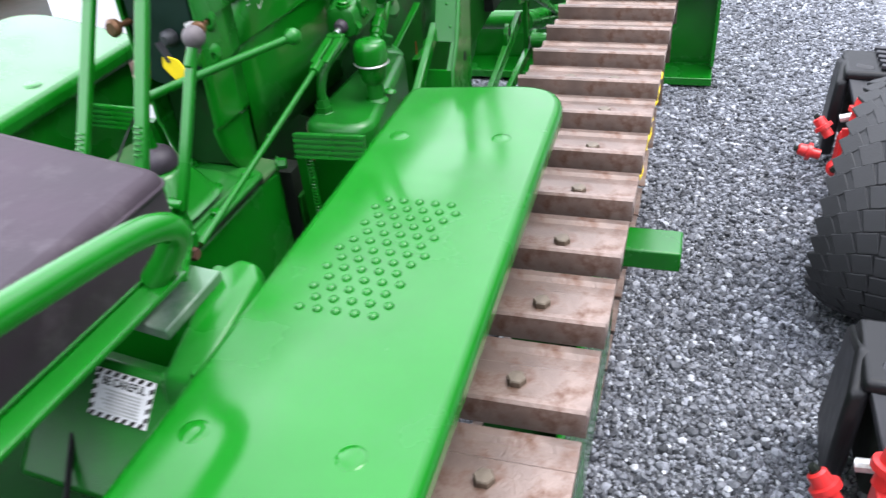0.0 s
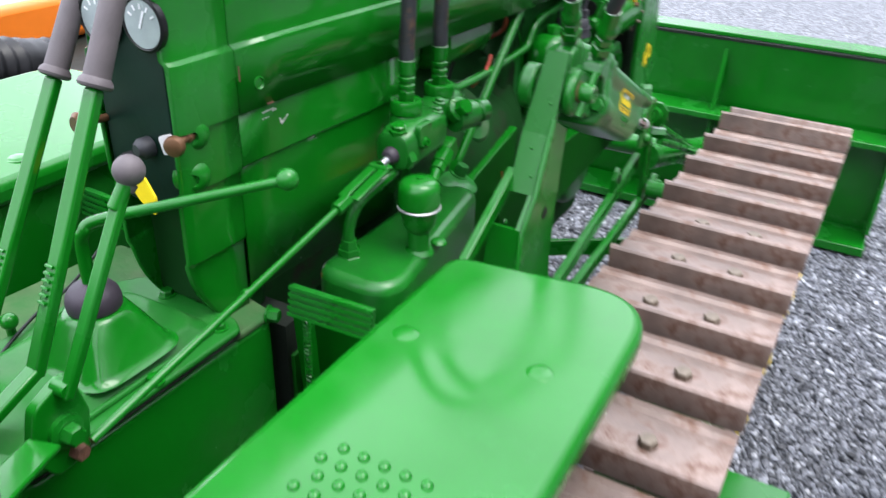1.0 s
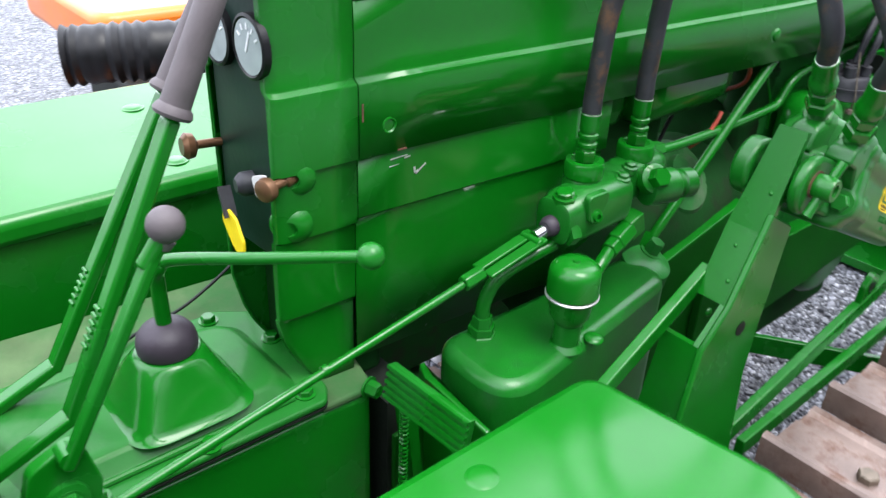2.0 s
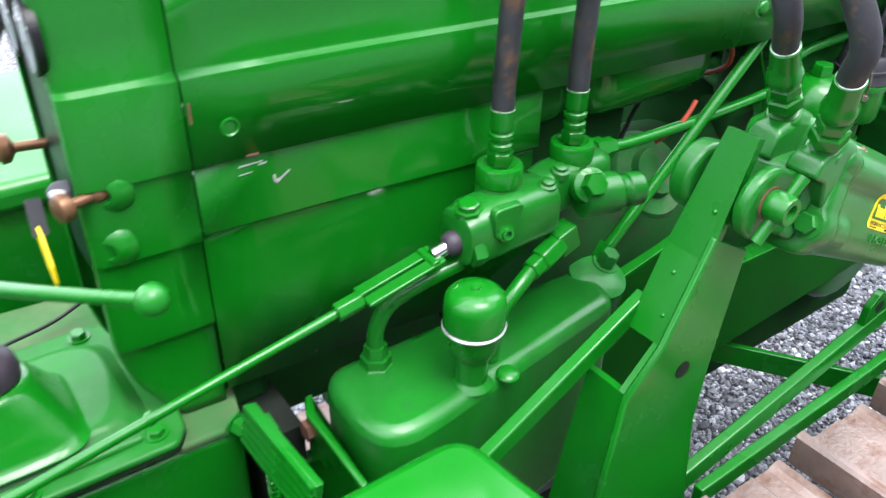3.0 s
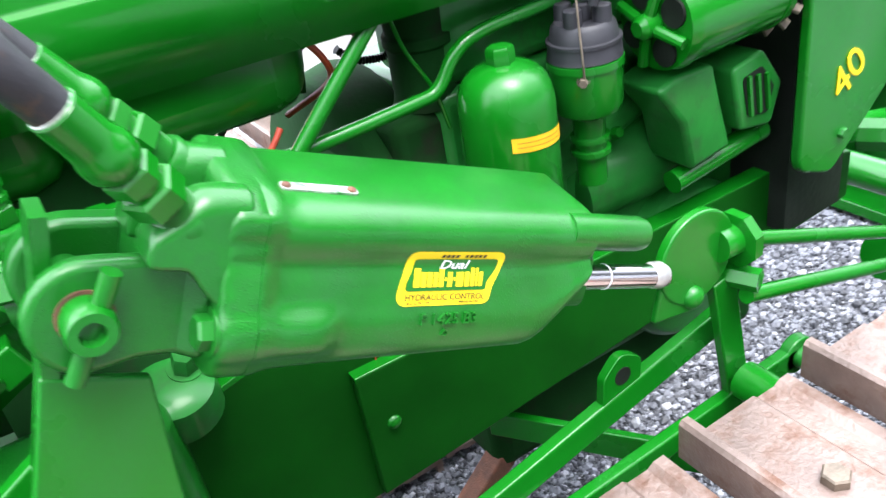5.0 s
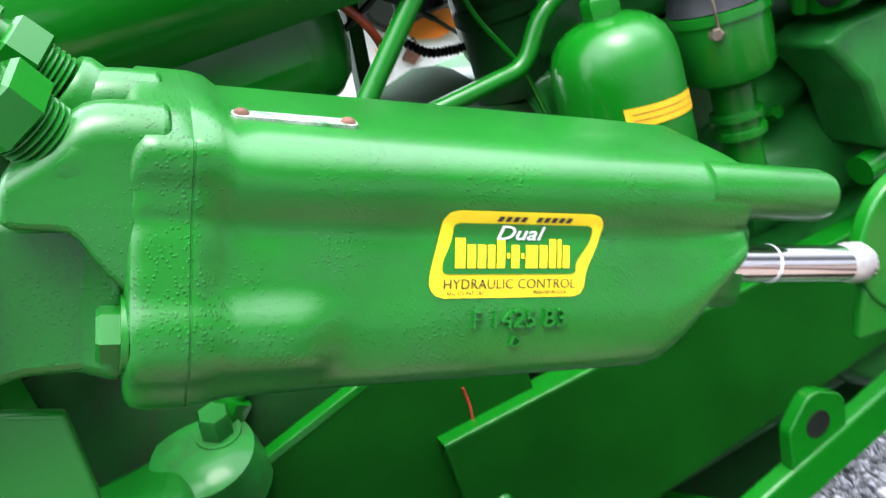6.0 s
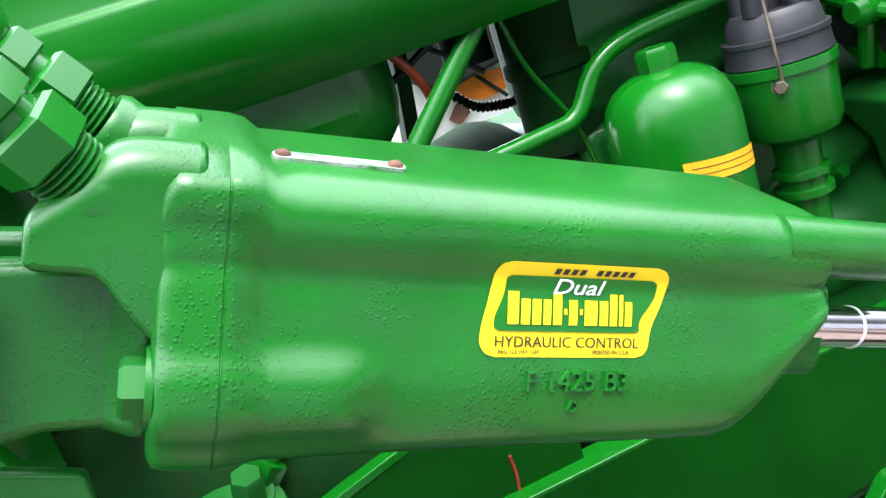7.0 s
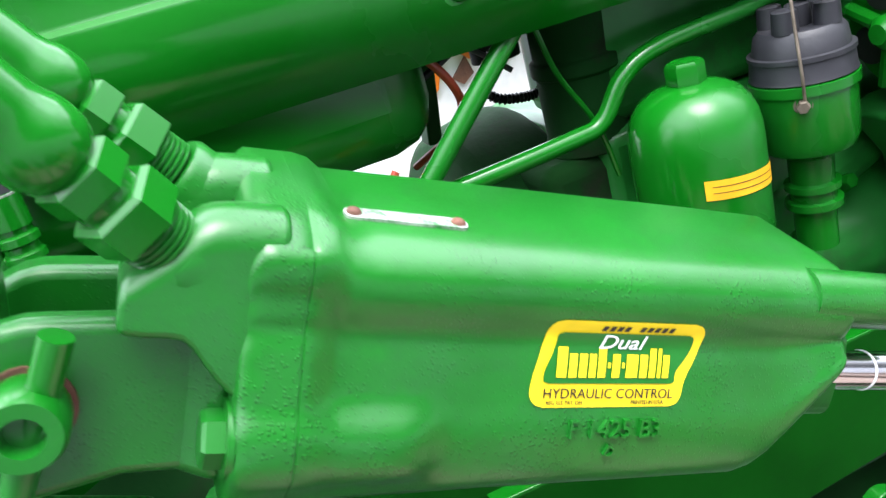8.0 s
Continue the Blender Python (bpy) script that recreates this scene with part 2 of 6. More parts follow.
def lathe(bm, origin, axis, profile, seg=24, up=(0, 0, 1), turn=0.0):
    """profile: (distance along the axis, radius) pairs; capped at both ends."""
    m = Matrix.Translation(origin) @ frame_of(axis, up)
    rings = []
    for h, r in profile:
        rings.append([bm.verts.new(m @ Vector((r * math.cos(turn + 2 * math.pi * k / seg), r * math.sin(turn + 2 * math.pi * k / seg), h))) for k in range(seg)])
    for a, b in zip(rings, rings[1:]):
        for k in range(seg):
            bm.faces.new((a[k], a[(k + 1) % seg], b[(k + 1) % seg], b[k]))
    bm.faces.new(rings[0][::-1])
    bm.faces.new(rings[-1])
    return bm


def rod(bm, p0, p1, r, seg=16, r1=None):
    p0, p1 = Vector(p0), Vector(p1)
    return lathe(bm, p0, p1 - p0, [(0, r), ((p1 - p0).length, r if r1 is None else r1)], seg)


def hexnut(bm, at, axis, r, h, washer=0.0):
    at, axis = Vector(at), Vector(axis).normalized()
    if washer:
        lathe(bm, at, axis, [(0, r * 1.35), (washer, r * 1.35)], 20)
        at = at + axis * washer
    return lathe(bm, at, axis, [(0, r), (h * 0.82, r), (h, r * 0.86)], 6)


def smooth_path(points, steps=8):
    """Catmull-Rom through the points."""
    p = [Vector(q) for q in points]
    p = [2 * p[0] - p[1]] + p + [2 * p[-1] - p[-2]]
    out = []
    for i in range(1, len(p) - 2):
        for k in range(steps):
            t = k / steps
            a, b, c, d = p[i - 1], p[i], p[i + 1], p[i + 2]
            out.append(0.5 * ((2 * b) + (c - a) * t + (2 * a - 5 * b + 4 * c - d) * t * t + (3 * b - a - 3 * c + d) * t ** 3))
    out.append(p[-2])
    return out


def tube(bm, points, r, seg=14, smooth=True, steps=8):
    pts = smooth_path(points, steps) if smooth else [Vector(q) for q in points]
    rings, x = [], None
    for i, q in enumerate(pts):
        d = (pts[min(i + 1, len(pts) - 1)] - pts[max(i - 1, 0)]).normalized()
        if x is None:
            x = d.orthogonal().normalized()
        x = (x - d * x.dot(d)).normalized()
        y = d.cross(x)
        rr = r(i / (len(pts) - 1)) if callable(r) else r
        rings.append([bm.verts.new(q + rr * (math.cos(2 * math.pi * k / seg) * x + math.sin(2 * math.pi * k / seg) * y)) for k in range(seg)])
    for a, b in zip(rings, rings[1:]):
        for k in range(seg):
            bm.faces.new((a[k], a[(k + 1) % seg], b[(k + 1) % seg], b[k]))
    bm.faces.new(rings[0][::-1])
    bm.faces.new(rings[-1])
    return bm


def box(bm, centre, size, turn=None):
    m = Matrix.Translation(centre) @ (turn or Matrix.Identity(4)) @ Matrix.Diagonal((*size, 1))
    bmesh.ops.create_cube(bm, size=1.0, matrix=m)
    return bm


def prism(bm, outline, along):
    """A flat outline (3D points) pushed along a vector."""
    along = Vector(along)
    a = [bm.verts.new(Vector(p)) for p in outline]
    b = [bm.verts.new(Vector(p) + along) for p in outline]
    n = len(a)
    bm.faces.new(a)
    bm.faces.new(b[::-1])
    for k in range(n):
        bm.faces.new((a[k], b[k], b[(k + 1) % n], a[(k + 1) % n]))
    return bm


def rounded(outline, radii, seg=6):
    """Rounds the corners of a 2D outline."""
    out, n = [], len(outline)
    for i, p in enumerate(outline):
        p, a, b = Vector(p), Vector(outline[i - 1]), Vector(outline[(i + 1) % n])
        r = radii[i] if isinstance(radii, (list, tuple)) else radii
        if r <= 0:
            out.append(p)
            continue
        da, db = (a - p).normalized(), (b - p).normalized()
        half = math.acos(max(-1, min(1, da.dot(db)))) / 2
        d = min(r / math.tan(half), 0.48 * (a - p).length, 0.48 * (b - p).length)
        p0, p1 = p + da * d, p + db * d
        for k in range(seg + 1):
            t = k / seg
            out.append((1 - t) ** 2 * p0 + 2 * t * (1 - t) * p + t * t * p1)
    return out


def dome(bm, at, axis, r, h, seg=14):
    prof = [(0, r)] + [(h * math.sin(a), r * math.cos(a)) for a in (0.35, 0.75, 1.15, 1.45)]
    return lathe(bm, at, axis, prof, seg)


def bar(bm, p0, p1, w, t, up=(0, 0, 1)):
    """A flat bar between two points: w wide (across up), t thick."""
    p0, p1 = Vector(p0), Vector(p1)
    m = frame_of(p1 - p0, up)
    return box(bm, (p0 + p1) / 2, (t, w, (p1 - p0).length), m)


def text_mesh(body, size, m, depth=0.0004, squeeze=1.0, bold=0.0):
    """The built-in font as a mesh, centred, put at the pose m."""
    cu = bpy.data.curves.new("lettering", "FONT")
    cu.body, cu.size, cu.align_x, cu.align_y, cu.extrude, cu.resolution_u = body, size, "CENTER", "CENTER", depth, 3
    cu.offset = bold
    ob = bpy.data.objects.new("lettering", cu)
    scene.collection.objects.link(ob)
    me = bpy.data.meshes.new_from_object(ob.evaluated_get(bpy.context.evaluated_depsgraph_get()))
    bm = bmesh.new()
    bm.from_mesh(me)
    bmesh.ops.transform(bm, matrix=m @ Matrix.Diagonal((squeeze, 1, 1, 1)), verts=bm.verts)
    bpy.data.objects.remove(ob)
    bpy.data.curves.remove(cu)
    bpy.data.meshes.remove(me)
    return bm

# ---- the ground ----
bm = B()
bmesh.ops.create_grid(bm, x_segments=40, y_segments=40, size=60)
ground = part("ground", bm, GRAVEL)
tagged(ground, "grey crushed gravel yard, loose and uneven", "gravel", kind="structure")

# ---- the crawler tractor ----
XC = 0.16  # its middle line
tractor = thing("crawler_tractor", (XC, 1.4, 0), "glossy green vintage crawler tractor with rusty tracks, standing on gravel", "tractor")

# right and left fenders
FZ = 0.838




def fender(mirror):
    def P(x, y, lift=0.0):
        """A place on the fender's top; the left one stands a little higher and wider."""
        if not mirror:
            return Vector((x, y, FZ + lift))
        f = (x - 0.424) / 0.24
        return Vector((-0.098 - 0.285 * f, y, 0.858 + 0.034 * f + lift))
    out = [(0.428, 0.12), (0.664, 0.12), (0.652, 1.382), (0.424, 1.35)]
    if mirror:
        out[2], out[3] = (0.652, 1.50), (0.424, 1.46)
    out = rounded(out, [0.02, 0.03, 0.075, 0.03], 8)
    bm = B()
    prism(bm, [P(p.x, p.y) for p in out], (0, 0, -0.034))
    f = part("fender", bm, PAINT, tractor, "smooth glossy green sheet-metal fender", bevel=0.011, angle=50)
    for x, y in ((0.461, 1.191), (0.593, 1.201), (0.466, 0.676), (0.598, 0.678)):
        y += 0.04 if mirror else 0
        b2 = B()
        lathe(b2, P(x, y, -0.001), (0, 0, 1), [(0, 0.0168), (0.0008, 0.0164), (0.0009, 0.0130), (0.0016, 0.0120), (0.0024, 0.0080), (0.0027, 0.002)], 20)
        part("carriage_bolt", b2, PAINT, f)
    dimple = None
    y, k = 0.838, 0
    while y < 1.04 and not mirror:
        for j in range(6):
            x = 0.482 + 0.0185 * j + (0.00925 if k % 2 else 0)
            if 0.470 + (y - 0.838) * 0.10 < x < 0.566 + (y - 0.838) * 0.10:
                if dimple is None:
                    b2 = B()
                    dome(b2, P(x, y, -0.0005), (0, 0, 1), 0.0052, 0.0042, 12)
                    dimple, first = part("grip_dimple", b2, PAINT, f), Vector((x, y, 0))
                else:
                    d = new("grip_dimple", dimple.data)
                    d.parent, d.location = f, Vector((x, y, 0)) - first
        y += 0.0165
        k += 1
    # upright inner sheet
    b2 = B()
    c = P(0.437, 0.72, -0.17)
    box(b2, c, (0.006, 1.15 if not mirror else 1.4, 0.30))
    part("fender_side", b2, PAINT, tractor)
    return f


fender(False)
fender(True)


# tracks: a ring of shoes round sprocket and idler
PITCH, TR, TY0, TY1 = 0.133, 0.335, 0.39, 2.33


def shoe_mesh(half=0.124):
    prof = [(-0.064, -0.010), (-0.064, 0.022), (-0.061, 0.025), (-0.055, 0.025), (-0.052, 0.021), (-0.050, 0.001), (-0.046, 0.0), (0.016, 0.0), (0.021, -0.0045), (0.040, -0.005), (0.046, -0.001), (0.056, -0.001), (0.060, -0.008), (0.060, -0.014), (-0.050, -0.012)]
    bm = B()
    prism(bm, [(-half, s, h) for s, h in prof], (2 * half, 0, 0))
    me = bpy.data.meshes.new("track_shoe")
    bmesh.ops.recalc_face_normals(bm, faces=bm.faces)
    bm.to_mesh(me)
    bm.free()
    me.materials.append(STEEL)
    b2 = B()
    hexnut(b2, (0, -0.010, 0.0), (0, 0, 1), 0.0105, 0.008)
    me2 = bpy.data.meshes.new("shoe_bolt")
    bmesh.ops.recalc_face_normals(b2, faces=b2.faces)
    b2.to_mesh(me2)
    b2.free()
    me2.materials.append(BOLT)
    return me, me2


SHOE, SHOE_BOLTS = shoe_mesh()


def track(xc, name_label):
    root = B()
    # inner chain and rollers behind the shoes
    for y, r in ((TY0, 0.27), (TY1, 0.27)):
        lathe(root, (xc - 0.03, y, 0.03 + TR), (1, 0, 0), [(0, r), (0.06, r)], 32)
    box(root, (xc, 1.36, 0.33), (0.12, 1.7, 0.16))
    for k in range(5):
        lathe(root, (xc - 0.07, 0.65 + 0.35 * k, 0.14), (1, 0, 0), [(0, 0.09), (0.14, 0.09)], 20)
    t = part("track", root, GRIMY_SHADE, tractor, name_label, bevel=0.004)
    straight = TY1 - TY0
    total = 2 * straight + 2 * math.pi * TR
    count = round(total / PITCH)
    phase = 0.931 - TY0
    for k in range(count):
        s = (phase + k * total / count) % total
        if s < straight:
            p, a = (TY0 + s, 0.03 + 2 * TR), 0.0
        elif s < straight + math.pi * TR:
            a = (s - straight) / TR
            p = (TY1 + TR * math.sin(a), 0.03 + TR + TR * math.cos(a))
        elif s < 2 * straight + math.pi * TR:
            p, a = (TY1 - (s - straight - math.pi * TR), 0.03), math.pi
        else:
            b = (s - 2 * straight - math.pi * TR) / TR
            a = math.pi + b
            p = (TY0 - TR * math.sin(b), 0.03 + TR - TR * math.cos(b))
        drift = 0.018 * (p[0] - 1.2) - 0.06 * (0.70 - p[1]) / 0.67 if xc > XC else 0
        m = Matrix.Translation(Vector((xc + drift, p[0], p[1])) - BASE[t.name]) @ Matrix.Rotation(-a, 4, "X")
        shoe = new("track_shoe", SHOE)
        shoe.parent, shoe.matrix_basis = t, m
        if 0.4 < p[0] < 2.45 and p[1] > 0.5 and xc > XC:
            for x in (-0.036, 0.044):
                nut = new("shoe_bolt", SHOE_BOLTS)
                nut.parent, nut.matrix_basis = t, m @ Matrix.Translation((x, 0, 0))
    return t


track(0.629, "rust-brown steel crawler track with raised grousers")
track(2 * XC - 0.629, "rust-brown steel crawler track with raised grousers")

# track frame guard and the bar that stands out past the track
bm = B()
box(bm, (0.700, 1.0, 0.32), (0.012, 1.3, 0.40))
part("track_guard", bm, PAINT, tractor, bevel=0.004)
bm = B()
box(bm, (0.735, 1.55, 0.455), (0.19, 0.075, 0.04))
part("cross_bar_end", bm, PAINT, tractor, bevel=0.004)
bm = B()
line = [(0.7485 + 0.019 * (0.11 + 0.017 * k), 1.44 + 0.017 * k, 0.660 - 0.004 * math.sin(k * 1.1)) for k in range(27)]
tube(bm, line, lambda f: 0.0042 + 0.0030 * math.sin(f * 31) * math.sin(f * 13), 8, smooth=False)
part("paint_mark", bm, YELLOW, tractor, "strip of bright yellow paint below the shoe ends")

# gear case under the driver: the case, a dusty ledge, a bolted cover flange and the raised top of the cover
bm = B()
out = rounded([(0.02, 0.90), (0.236, 0.935), (0.240, 1.205), (0.243, 1.252), (0.02, 1.262)], [0.01, 0.02, 0.01, 0.012, 0.01], 4)
prism(bm, [(p.x, p.y, 0.742) for p in out], (0, 0, -0.34))
part("gear_case", bm, PAINT, tractor, bevel=0.006)
bm = B()
out = rounded([(-0.06, 0.86), (0.10, 0.90), (0.10, 1.16), (0.20, 1.19), (0.242, 1.192), (0.244, 1.252), (0.15, 1.272), (-0.03, 1.272)], 0.01, 4)
prism(bm, [(p.x, p.y, 0.7425) for p in out], (0, 0, 0.009))
part("housing_ledge", bm, TAN, tractor, "tan, dust-covered casting ledge", bevel=0.003)
bm = B()
out = rounded([(0.045, 0.90), (0.244, 0.935), (0.246, 1.196), (0.228, 1.208), (0.075, 1.222), (0.045, 1.18)], [0.02, 0.012, 0.012, 0.02, 0.02, 0.02], 5)
prism(bm, [(p.x, p.y, 0.7515) for p in out], (0, 0, 0.0025))
part("cover_gasket", bm, DARK, tractor)
bm = B()
prism(bm, [(p.x, p.y, 0.754) for p in out], (0, 0, 0.008))
cover = part("gear_case_cover", bm, DUSTY, tractor, "dusty green cast cover plate", bevel=0.003)


def stacked(bm, rings):
    """Skins closed outlines of equal count, one above the other."""
    loops = [[bm.verts.new(p) for p in ring] for ring in rings]
    n = len(loops[0])
    for u, w in zip(loops, loops[1:]):
        for k in range(n):
            bm.faces.new((u[k], u[(k + 1) % n], w[(k + 1) % n], w[k]))
    bm.faces.new(loops[0][::-1])
    bm.faces.new(loops[-1])
    return bm


def plateau(inset, z):
    shape = rounded([(0.072 + inset, 0.915 + inset), (0.222 - inset, 0.945 + inset), (0.224 - inset, 1.188 - inset), (0.072 + inset, 1.186 - inset)], 0.034, 8)
    return [(p.x, p.y, z) for p in shape]


bm = stacked(B(), [plateau(0.0, 0.7615), plateau(0.003, 0.7640), plateau(0.011, 0.7725), plateau(0.014, 0.7755), plateau(0.018, 0.7770), plateau(0.024, 0.7776)])
part("cover_top", bm, DUSTY, cover, "raised pale top of the cover", angle=60)
for x, y in ((0.226, 1.184), (0.236, 1.082), (0.236, 0.985), (0.128, 1.203), (0.060, 1.165)):
    b2 = B()
    hexnut(b2, (x, y, 0.762), (0, 0, 1), 0.0078, 0.006, 0.0015)
    part("cover_bolt", b2, PAINT, cover)
bm = B()
tube(bm, [(0.2262, 0.955, 0.763), (0.2268, 1.05, 0.764), (0.2270, 1.13, 0.764), (0.2255, 1.172, 0.763)], 0.0036, 10)
part("cover_ridge", bm, DUSTY, cover)
bm = B()
hexnut(bm, (0.240, 1.247, 0.749), (1, 0.3, 0), 0.0085, 0.012, 0.002)
part("case_bolt", bm, PAINT, tractor)
bm = B()
tube(bm, [(0.127, 0.953, 0.760), (0.08, 1.02, 0.765), (0.045, 1.09, 0.767), (0.02, 1.16, 0.765), (0.013, 1.231, 0.80), (0.07, 1.215, 0.86)], 0.0019, 10)
part("choke_cable", bm, BLACK, tractor, "thin black cable")
bm = B()
tube(bm, [(0.045, 1.062, 0.752), (0.047, 1.061, 0.768), (0.05, 1.060, 0.775)], 0.005, 10)
bmesh.ops.create_uvsphere(bm, u_segments=14, v_segments=10, radius=0.0095, matrix=Matrix.Translation((0.05, 1.06, 0.780)))
part("dip_stick", bm, PAINT, cover)
# added near-black box that fills the gap and stands in for its shade
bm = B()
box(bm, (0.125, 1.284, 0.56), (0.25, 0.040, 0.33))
part("dark_gap_filler", bm, DARK, tractor)
# gear lever tower, boot and lever
BX, BY = 0.168, 1.082
def tower(r, z, square):
    """A ring of the lever tower: square near its foot, round at its neck."""
    ring = []
    for k in range(40):
        c, q = math.cos(2 * math.pi * k / 40), math.sin(2 * math.pi * k / 40)
        e = 2.0 / square
        ring.append((BX + r * math.copysign(abs(c) ** e, c), BY + r * math.copysign(abs(q) ** e, q), z))
    return ring


bm = stacked(B(), [tower(0.060, 0.7765, 4.5), tower(0.0555, 0.7785, 4.5), tower(0.0515, 0.784, 4.3), tower(0.0400, 0.808, 3.2), tower(0.0325, 0.822, 2.5), tower(0.0315, 0.8245, 2.1), tower(0.0285, 0.8275, 2.0), tower(0.024, 0.828, 2.0)])
part("lever_tower", bm, PAINT, tractor, angle=60)
bm = B()
lathe(bm, (BX, BY, 0.8265), (0, 0, 1), [(0, 0.0235), (0.003, 0.0262), (0.010, 0.0268), (0.018, 0.0250), (0.024, 0.0205), (0.028, 0.0140), (0.030, 0.0100)], 28)
part("lever_boot", bm, BOOT, tractor, "dark purple-black rubber boot")
bm = B()
tube(bm, [(BX, BY, 0.850), (BX, BY, 0.895), (BX + 0.007, BY, 0.913), (0.186, 1.092, 0.924), (0.26, 1.13, 0.947), (0.338, 1.178, 0.969)], lambda f: 0.0072 - 0.0026 * f, 14)
gear = part("gear_lever", bm, PAINT, tractor)
bm = B()
bmesh.ops.create_uvsphere(bm, u_segments=20, v_segments=14, radius=0.0105, matrix=Matrix.Translation((0.341, 1.18, 0.970)))
part("lever_ball", bm, PAINT, gear, "round green lever knob")

# hydraulic hand lever, its pivot and the long link
bm = B()
bar(bm, (0.281, 0.962, 0.845), (0.289, 1.045, 1.0), 0.012, 0.009, (1, 0, 0))
rod(bm, (0.287, 1.035, 0.985), (0.291, 1.05, 1.008), 0.0065)
hand = part("hydraulic_lever", bm, PAINT, tractor, bevel=0.0025)
bm = B()
bmesh.ops.create_uvsphere(bm, u_segments=20, v_segments=14, radius=0.0128, matrix=Matrix.Translation((0.291, 1.052, 1.014)))
lathe(bm, (0.289, 1.047, 0.998), (0.05, 0.5, 0.85), [(0, 0.007), (0.006, 0.0085)], 16)
part("lever_knob", bm, GRIP, hand, "matt dark grey ball knob")
bm = B()
out = rounded([(0.938, 0.845), (0.975, 0.862), (0.985, 0.815), (0.978, 0.775), (0.945, 0.770), (0.925, 0.80)], 0.012, 4)
prism(bm, [(0.262, p.x, p.y) for p in out], (0.012, 0, 0))
pivot = part("lever_pivot_plate", bm, PAINT, tractor, bevel=0.002)
bm = B()
lathe(bm, (0.270, 0.958, 0.812), (1, 0, 0), [(0, 0.0155), (0.009, 0.0155), (0.010, 0.0110), (0.0105, 0.0110)], 20)
hexnut(bm, (0.2805, 0.958, 0.812), (1, 0, 0), 0.0095, 0.011)
part("pivot_boss", bm, PAINT, pivot)
bm = B()
hexnut(bm, (0.270, 0.964, 0.786), (1, 0, 0), 0.0080, 0.012, 0.002)
part("pivot_nut", bm, RUST, pivot, "rusty pivot nut")
bm = B()
lathe(bm, (0.268, 0.964, 0.852), (1, 0, 0), [(0, 0.007), (0.016, 0.007)], 12)
part("pivot_bolt", bm, PAINT, pivot)
bm = B()
rod(bm, (0.286, 0.972, 0.795), (0.283, 1.335, 0.862), 0.0041)
rod(bm, (0.283, 1.17, 0.831), (0.283, 1.175, 0.832), 0.0056)
link = part("control_rod", bm, PAINT, tractor)
bm = B()
rod(bm, (0.283, 1.328, 0.861), (0.283, 1.352, 0.8655), 0.0085, 6)
for dx in (-0.008, 0.008):
    bar(bm, (0.283 + dx, 1.352, 0.866), (0.283 + dx, 1.427, 0.8825), 0.013, 0.004, (1, 0, 0))
rod(bm, (0.270, 1.418, 0.8808), (0.297, 1.418, 0.8808), 0.0045)
part("clevis", bm, PAINT, link, bevel=0.0015)
bm = B()
rod(bm, (0.283, 1.422, 0.8825), (0.284, 1.447, 0.8885), 0.0066)
part("spool_end", bm, CHROME, tractor, "bright chrome spool end")


# steering levers
def steering_lever(x, foot):
    p0, p1 = V(x - 0.004, 0.983, 0.824), V(x - 0.003, 1.097, 1.053)
    if foot:
        p0, p1 = V(x, 1.0, 0.80), V(x + 0.002, 1.136, 1.034)
    bm = B()
    d = (p1 - p0).normalized()
    bar(bm, p0, p1, 0.0165, 0.011, (1, 0, 0))
    bar(bm, p0 + d * 0.006, p0 + V(-0.004, -0.11, -0.045), 0.0165, 0.011, (1, 0, 0))
    lv = part("steering_lever", bm, PAINT, tractor, bevel=0.003)
    for k in range(6):
        b2 = B()
        q = p0 + d * (0.070 + 0.0065 * k) + V(-0.002, -0.0045, 0.0)
        rod(b2, q + V(-0.004, -0.003, 0), q + V(0.005, -0.003, 0), 0.0016, 6)
        part("lever_mark", b2, PAINT, lv)
    bm = B()
    lathe(bm, p1, d, [(0, 0.010), (0.001, 0.0138), (0.0035, 0.0150), (0.007, 0.0140), (0.010, 0.0116), (0.05, 0.0110), (0.12, 0.0104), (0.126, 0.0080)], 24)
    part("lever_grip", bm, GRIP, lv, "dark grey rubber hand grip")


steering_lever(0.212, False)
steering_lever(0.10, True)

# seat with its arm rail
bm = B()
out = rounded([(0.08, 0.42), (0.338, 0.36), (0.361, 0.860), (0.10, 0.918)], [0.02, 0.03, 0.022, 0.03], 6)
prism(bm, [(p.x, p.y, 0.964) for p in out], (0, 0, -0.115))
cushion = part("seat_cushion", bm, VINYL, tractor, "dusty brown vinyl seat cushion", bevel=0.013, angle=50)
bm = B()
ring = [V(p.x, p.y, 0.9495) + (V(p.x, p.y, 0) - V(0.218, 0.637, 0)).normalized() * 0.0005 for p in out]
tube(bm, ring + [ring[0]], 0.0022, 8, smooth=False)
part("piping", bm, VINYL, cushion, "stitched seam round the cushion")
bm = B()
tube(bm, [(0.392, 0.36, 1.035), (0.402, 0.58, 1.0), (0.412, 0.72, 0.978), (0.418, 0.765, 0.966), (0.417, 0.782, 0.948), (0.404, 0.778, 0.925), (0.390, 0.770, 0.905)], 0.0125, 16)
part("arm_rail", bm, PAINT, tractor, "bent green tube arm rail")
bm = B()
bar(bm, (0.396, 0.790, 0.903), (0.372, 0.44, 0.90), 0.030, 0.006, (1, 0, 0))
part("seat_rail", bm, PAINT, tractor, bevel=0.002)
bm = B()
bar(bm, (0.3835, 0.790, 0.9075), (0.3595, 0.44, 0.907), 0.0035, 0.004, (1, 0, 0))
part("seat_bracket", bm, PAINT, tractor, bevel=0.002)
bm = B()
bar(bm, (0.396, 0.785, 0.897), (0.300, 0.925, 0.835), 0.026, 0.006, (1, 0, 0))
